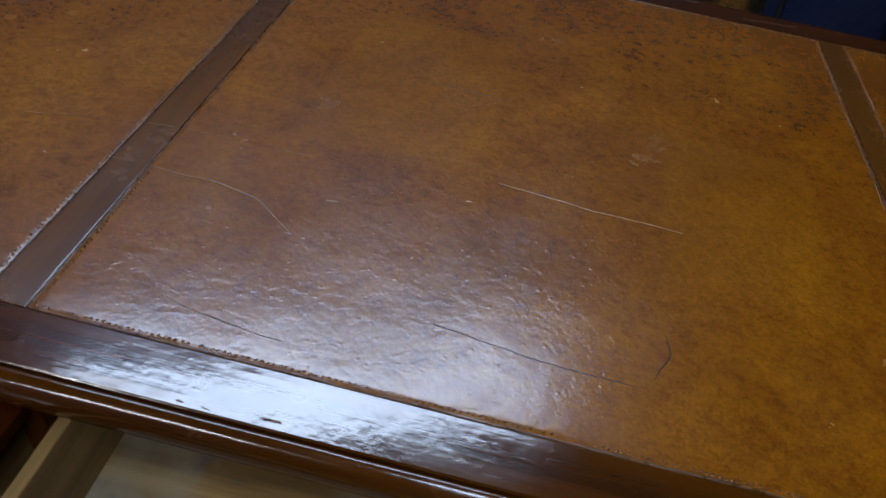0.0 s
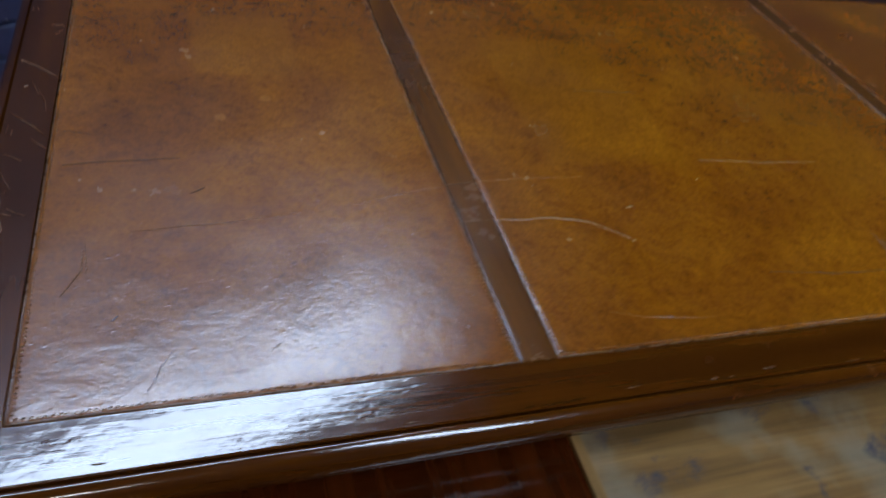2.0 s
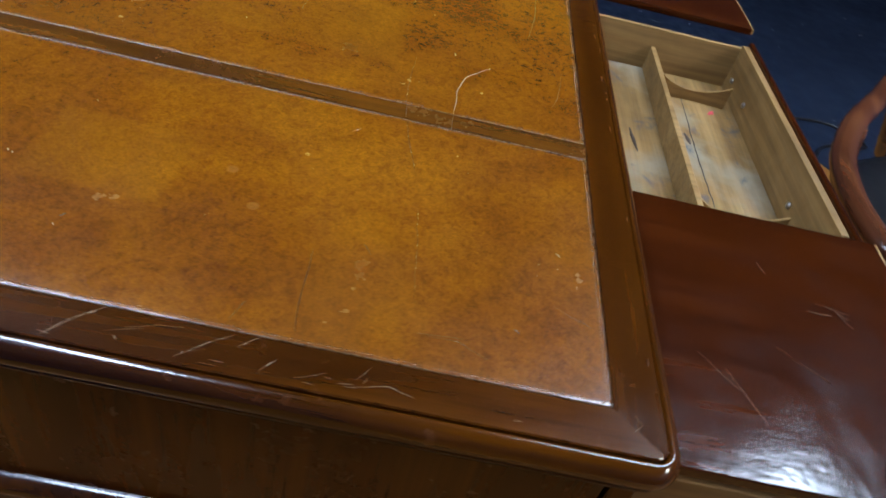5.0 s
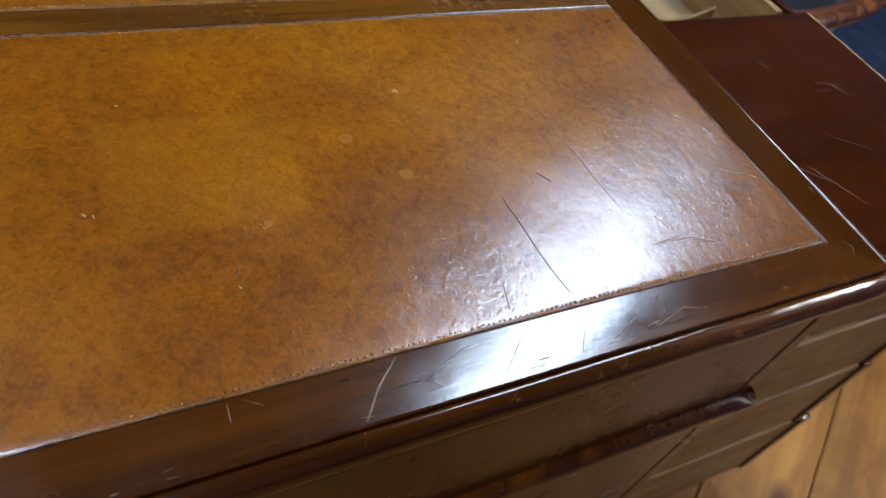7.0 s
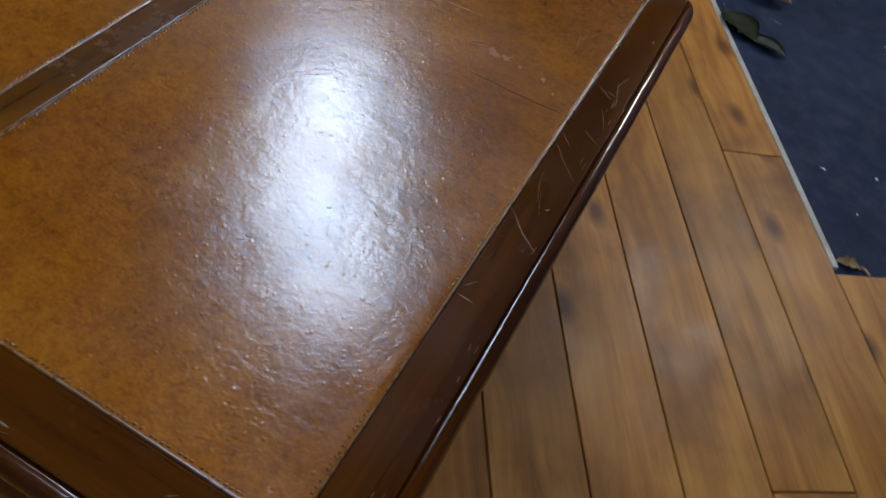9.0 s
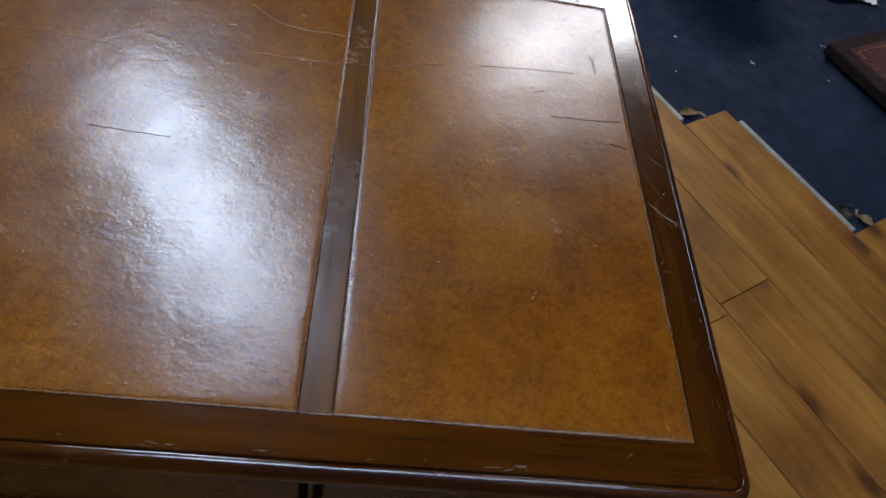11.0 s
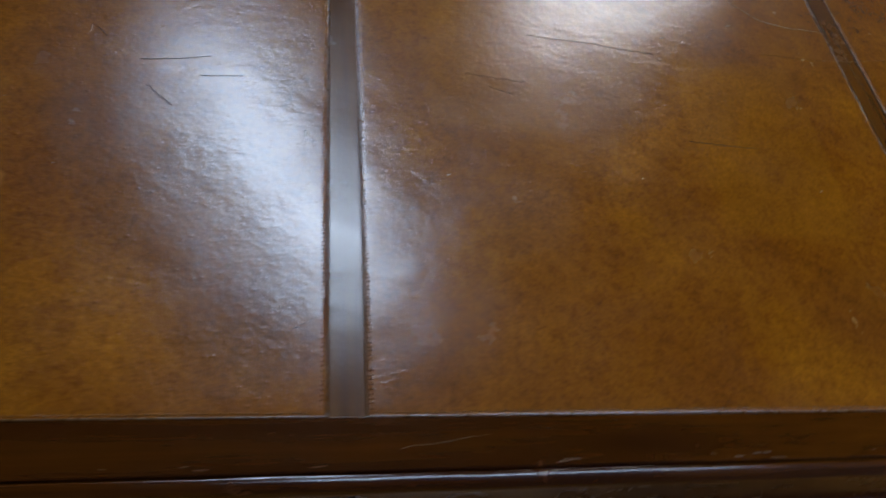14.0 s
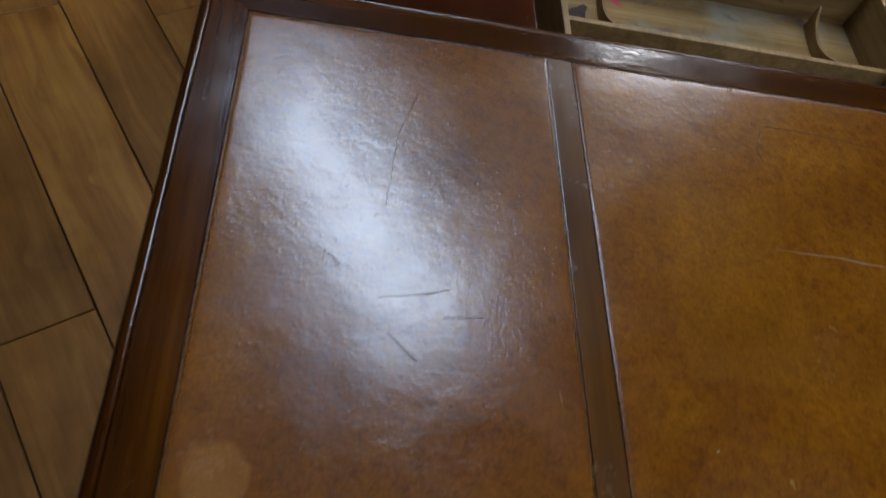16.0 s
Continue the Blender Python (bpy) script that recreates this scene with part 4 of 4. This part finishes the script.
# ---- leather-topped panel resting on the floor by the wall ----
def red_panel():
    c = thing("leather_topped_table", "low table with a dark red leather top and gold-tooled line", "table", (-1.775, -1.46, -0.012), turn=radians(117))
    part("table_top", box((0.0, 0.0, 0.015), (0.95, 0.60, 0.055), 0.008, 3), RUG_EDGE, c)
    part("leather", box((0.05, 0.05, 0.0535), (0.90, 0.55, 0.0565), 0.001), RUG_RED, c, "dark red leather inlay")
    for lo, hi in (((0.07, 0.07), (0.88, 0.073)), ((0.07, 0.527), (0.88, 0.53)), ((0.07, 0.074), (0.073, 0.526)), ((0.877, 0.074), (0.88, 0.526))):
        part("gold_line", box((*lo, 0.0564), (*hi, 0.0572), 0), BRASS, c)
    for x, y in ((0.06, 0.06), (0.89, 0.06), (0.06, 0.54), (0.89, 0.54)):
        part("foot", box((x - 0.03, y - 0.03, 0.0), (x + 0.03, y + 0.03, 0.0155), 0.004), RUG_EDGE, c)
    return c


red_panel()

stool = thing("wooden_stool", "dark turned wooden stool on the blue floor", "stool", (-1.50, -1.84, -0.012))
part("stool_top", lathe([(0.02, 0.40), (0.16, 0.402), (0.17, 0.415), (0.165, 0.43), (0.02, 0.435)], 24), CHAIR_WOOD, stool, smooth=True)
for k in range(4):
    a = 0.9 + k * math.pi / 2
    part("leg", tube([(0.09 * math.cos(a), 0.09 * math.sin(a), 0.405), (0.12 * math.cos(a), 0.12 * math.sin(a), 0.2), (0.15 * math.cos(a), 0.15 * math.sin(a), 0.0)], 0.019, 10, lambda u: 1.0 + 0.3 * math.sin(u * 9)), CHAIR_WOOD, stool, smooth=True)

cloth = thing("dust_sheet", "crumpled white dust sheet on the floor", "cloth", (-2.03, -1.93, -0.012))
bm = bmesh.new()
bmesh.ops.create_grid(bm, x_segments=26, y_segments=26, size=0.11)
for v in bm.verts:
    r = v.co.length / 0.11
    v.co.z = 0.004 + max(0.0, 1.0 - r * 0.8) * (0.05 + 0.09 * abs(noise.noise(v.co * 9))) + 0.02 * abs(noise.noise(v.co * 24))
    v.co.x += 0.03 * noise.noise(v.co * 8 + Vector((1, 2, 3)))
    v.co.y += 0.03 * noise.noise(v.co * 8 + Vector((5, 2, 3)))
part("sheet", bm, WHITE, cloth, smooth=True)


# ---- back wall: painted bricks, a pipe, and a brass cylinder with its cable ----
def wall_bricks():
    wall = bpy.data.objects["wall_north"]
    shared = {}
    rng = random.Random(3)
    course, length = 0.075, 0.225
    for row in range(11):
        for k in range(13):
            n = -1.35 + k * length + (row % 2) * length / 2
            if n > 1.6:
                continue
            key = rng.randrange(4)
            if key not in shared:
                bm = box((-length / 2 + 0.004, -0.010, 0.004), (length / 2 - 0.004, 0.0, course - 0.004), 0.004, 1)
                for v in bm.verts:
                    v.co += Vector((0, noise.noise(v.co * 31 + Vector((key, 0, 0))) * 0.003, noise.noise(v.co * 29 + Vector((0, key, 0))) * 0.002))
                shared[key] = part("brick", bm, BLUE_WALL, wall)
                ob = shared[key]
            else:
                ob = new("brick", shared[key].data)
                ob.parent = wall
            ob.matrix_basis = Matrix.Translation(ns(n, S1 + 0.0055 + rng.uniform(-0.002, 0.0), -0.012 + row * course)) @ Matrix.Rotation(math.atan2(N.y, N.x), 4, "Z")


wall_bricks()

pipe = thing("wall_pipe", "dark blue painted pipe beside the back wall", "pipe", ns(2.28, S1 - 0.06, -0.012))
part("pipe_run", lathe([(0.045, 0.0), (0.045, 1.2), (0.045, 2.72)], 20), SLOT, pipe, smooth=True)
part("collar", lathe([(0.045, 0.10), (0.06, 0.105), (0.06, 0.14), (0.045, 0.145)], 20), SLOT, pipe, smooth=True)
for n, s, r in ((2.14, 1.24, 0.022), (2.02, 1.20, 0.014), (2.20, 1.27, 0.016), (1.40, 1.28, 0.018), (1.32, 1.29, 0.012)):
    chip = thing("plaster_crumb", "white plaster crumb at the foot of the wall", "rubble", ns(n, s, -0.012), "plaster crumbs", n * 5)
    bm = bmesh.new()
    bmesh.ops.create_icosphere(bm, subdivisions=2, radius=r)
    for v in bm.verts:
        v.co *= 1 + 0.35 * noise.noise(v.co * 60 + Vector((n, s, 0)))
        v.co.z = max(0.0, v.co.z * 0.6 + r * 0.4)
    part("crumb", bm, WHITE, chip)

brass = thing("brass_cylinder", "tall aged brass cylinder standing by the wall", "canister", (0.535, 1.72, -0.012))
part("cylinder", lathe([(0.02, 0.0), (0.098, 0.002), (0.102, 0.02), (0.094, 0.03), (0.090, 0.06), (0.088, 0.42), (0.080, 0.47), (0.050, 0.51), (0.03, 0.53), (0.03, 0.56)], 28), BRASS, brass, smooth=True)
part("base_ring", lathe([(0.104, 0.0), (0.112, 0.006), (0.112, 0.022), (0.104, 0.028)], 28), BLACK, brass, smooth=True)
part("hose", tube([(0.0, 0.0, 0.55), (-0.10, -0.06, 0.60), (-0.19, -0.08, 0.42), (-0.20, -0.07, 0.18), (-0.14, -0.06, 0.05), (-0.03, -0.13, 0.02), (0.10, -0.09, 0.05), (0.13, -0.04, 0.25), (0.11, 0.0, 0.45)], 0.011, 10), BLACK, brass, "black rubber hose", smooth=True)
part("nozzle", tube([(-0.16, -0.08, 0.10), (-0.20, -0.10, 0.03), (-0.24, -0.12, 0.008)], 0.014, 10), BRASS, brass, smooth=True)
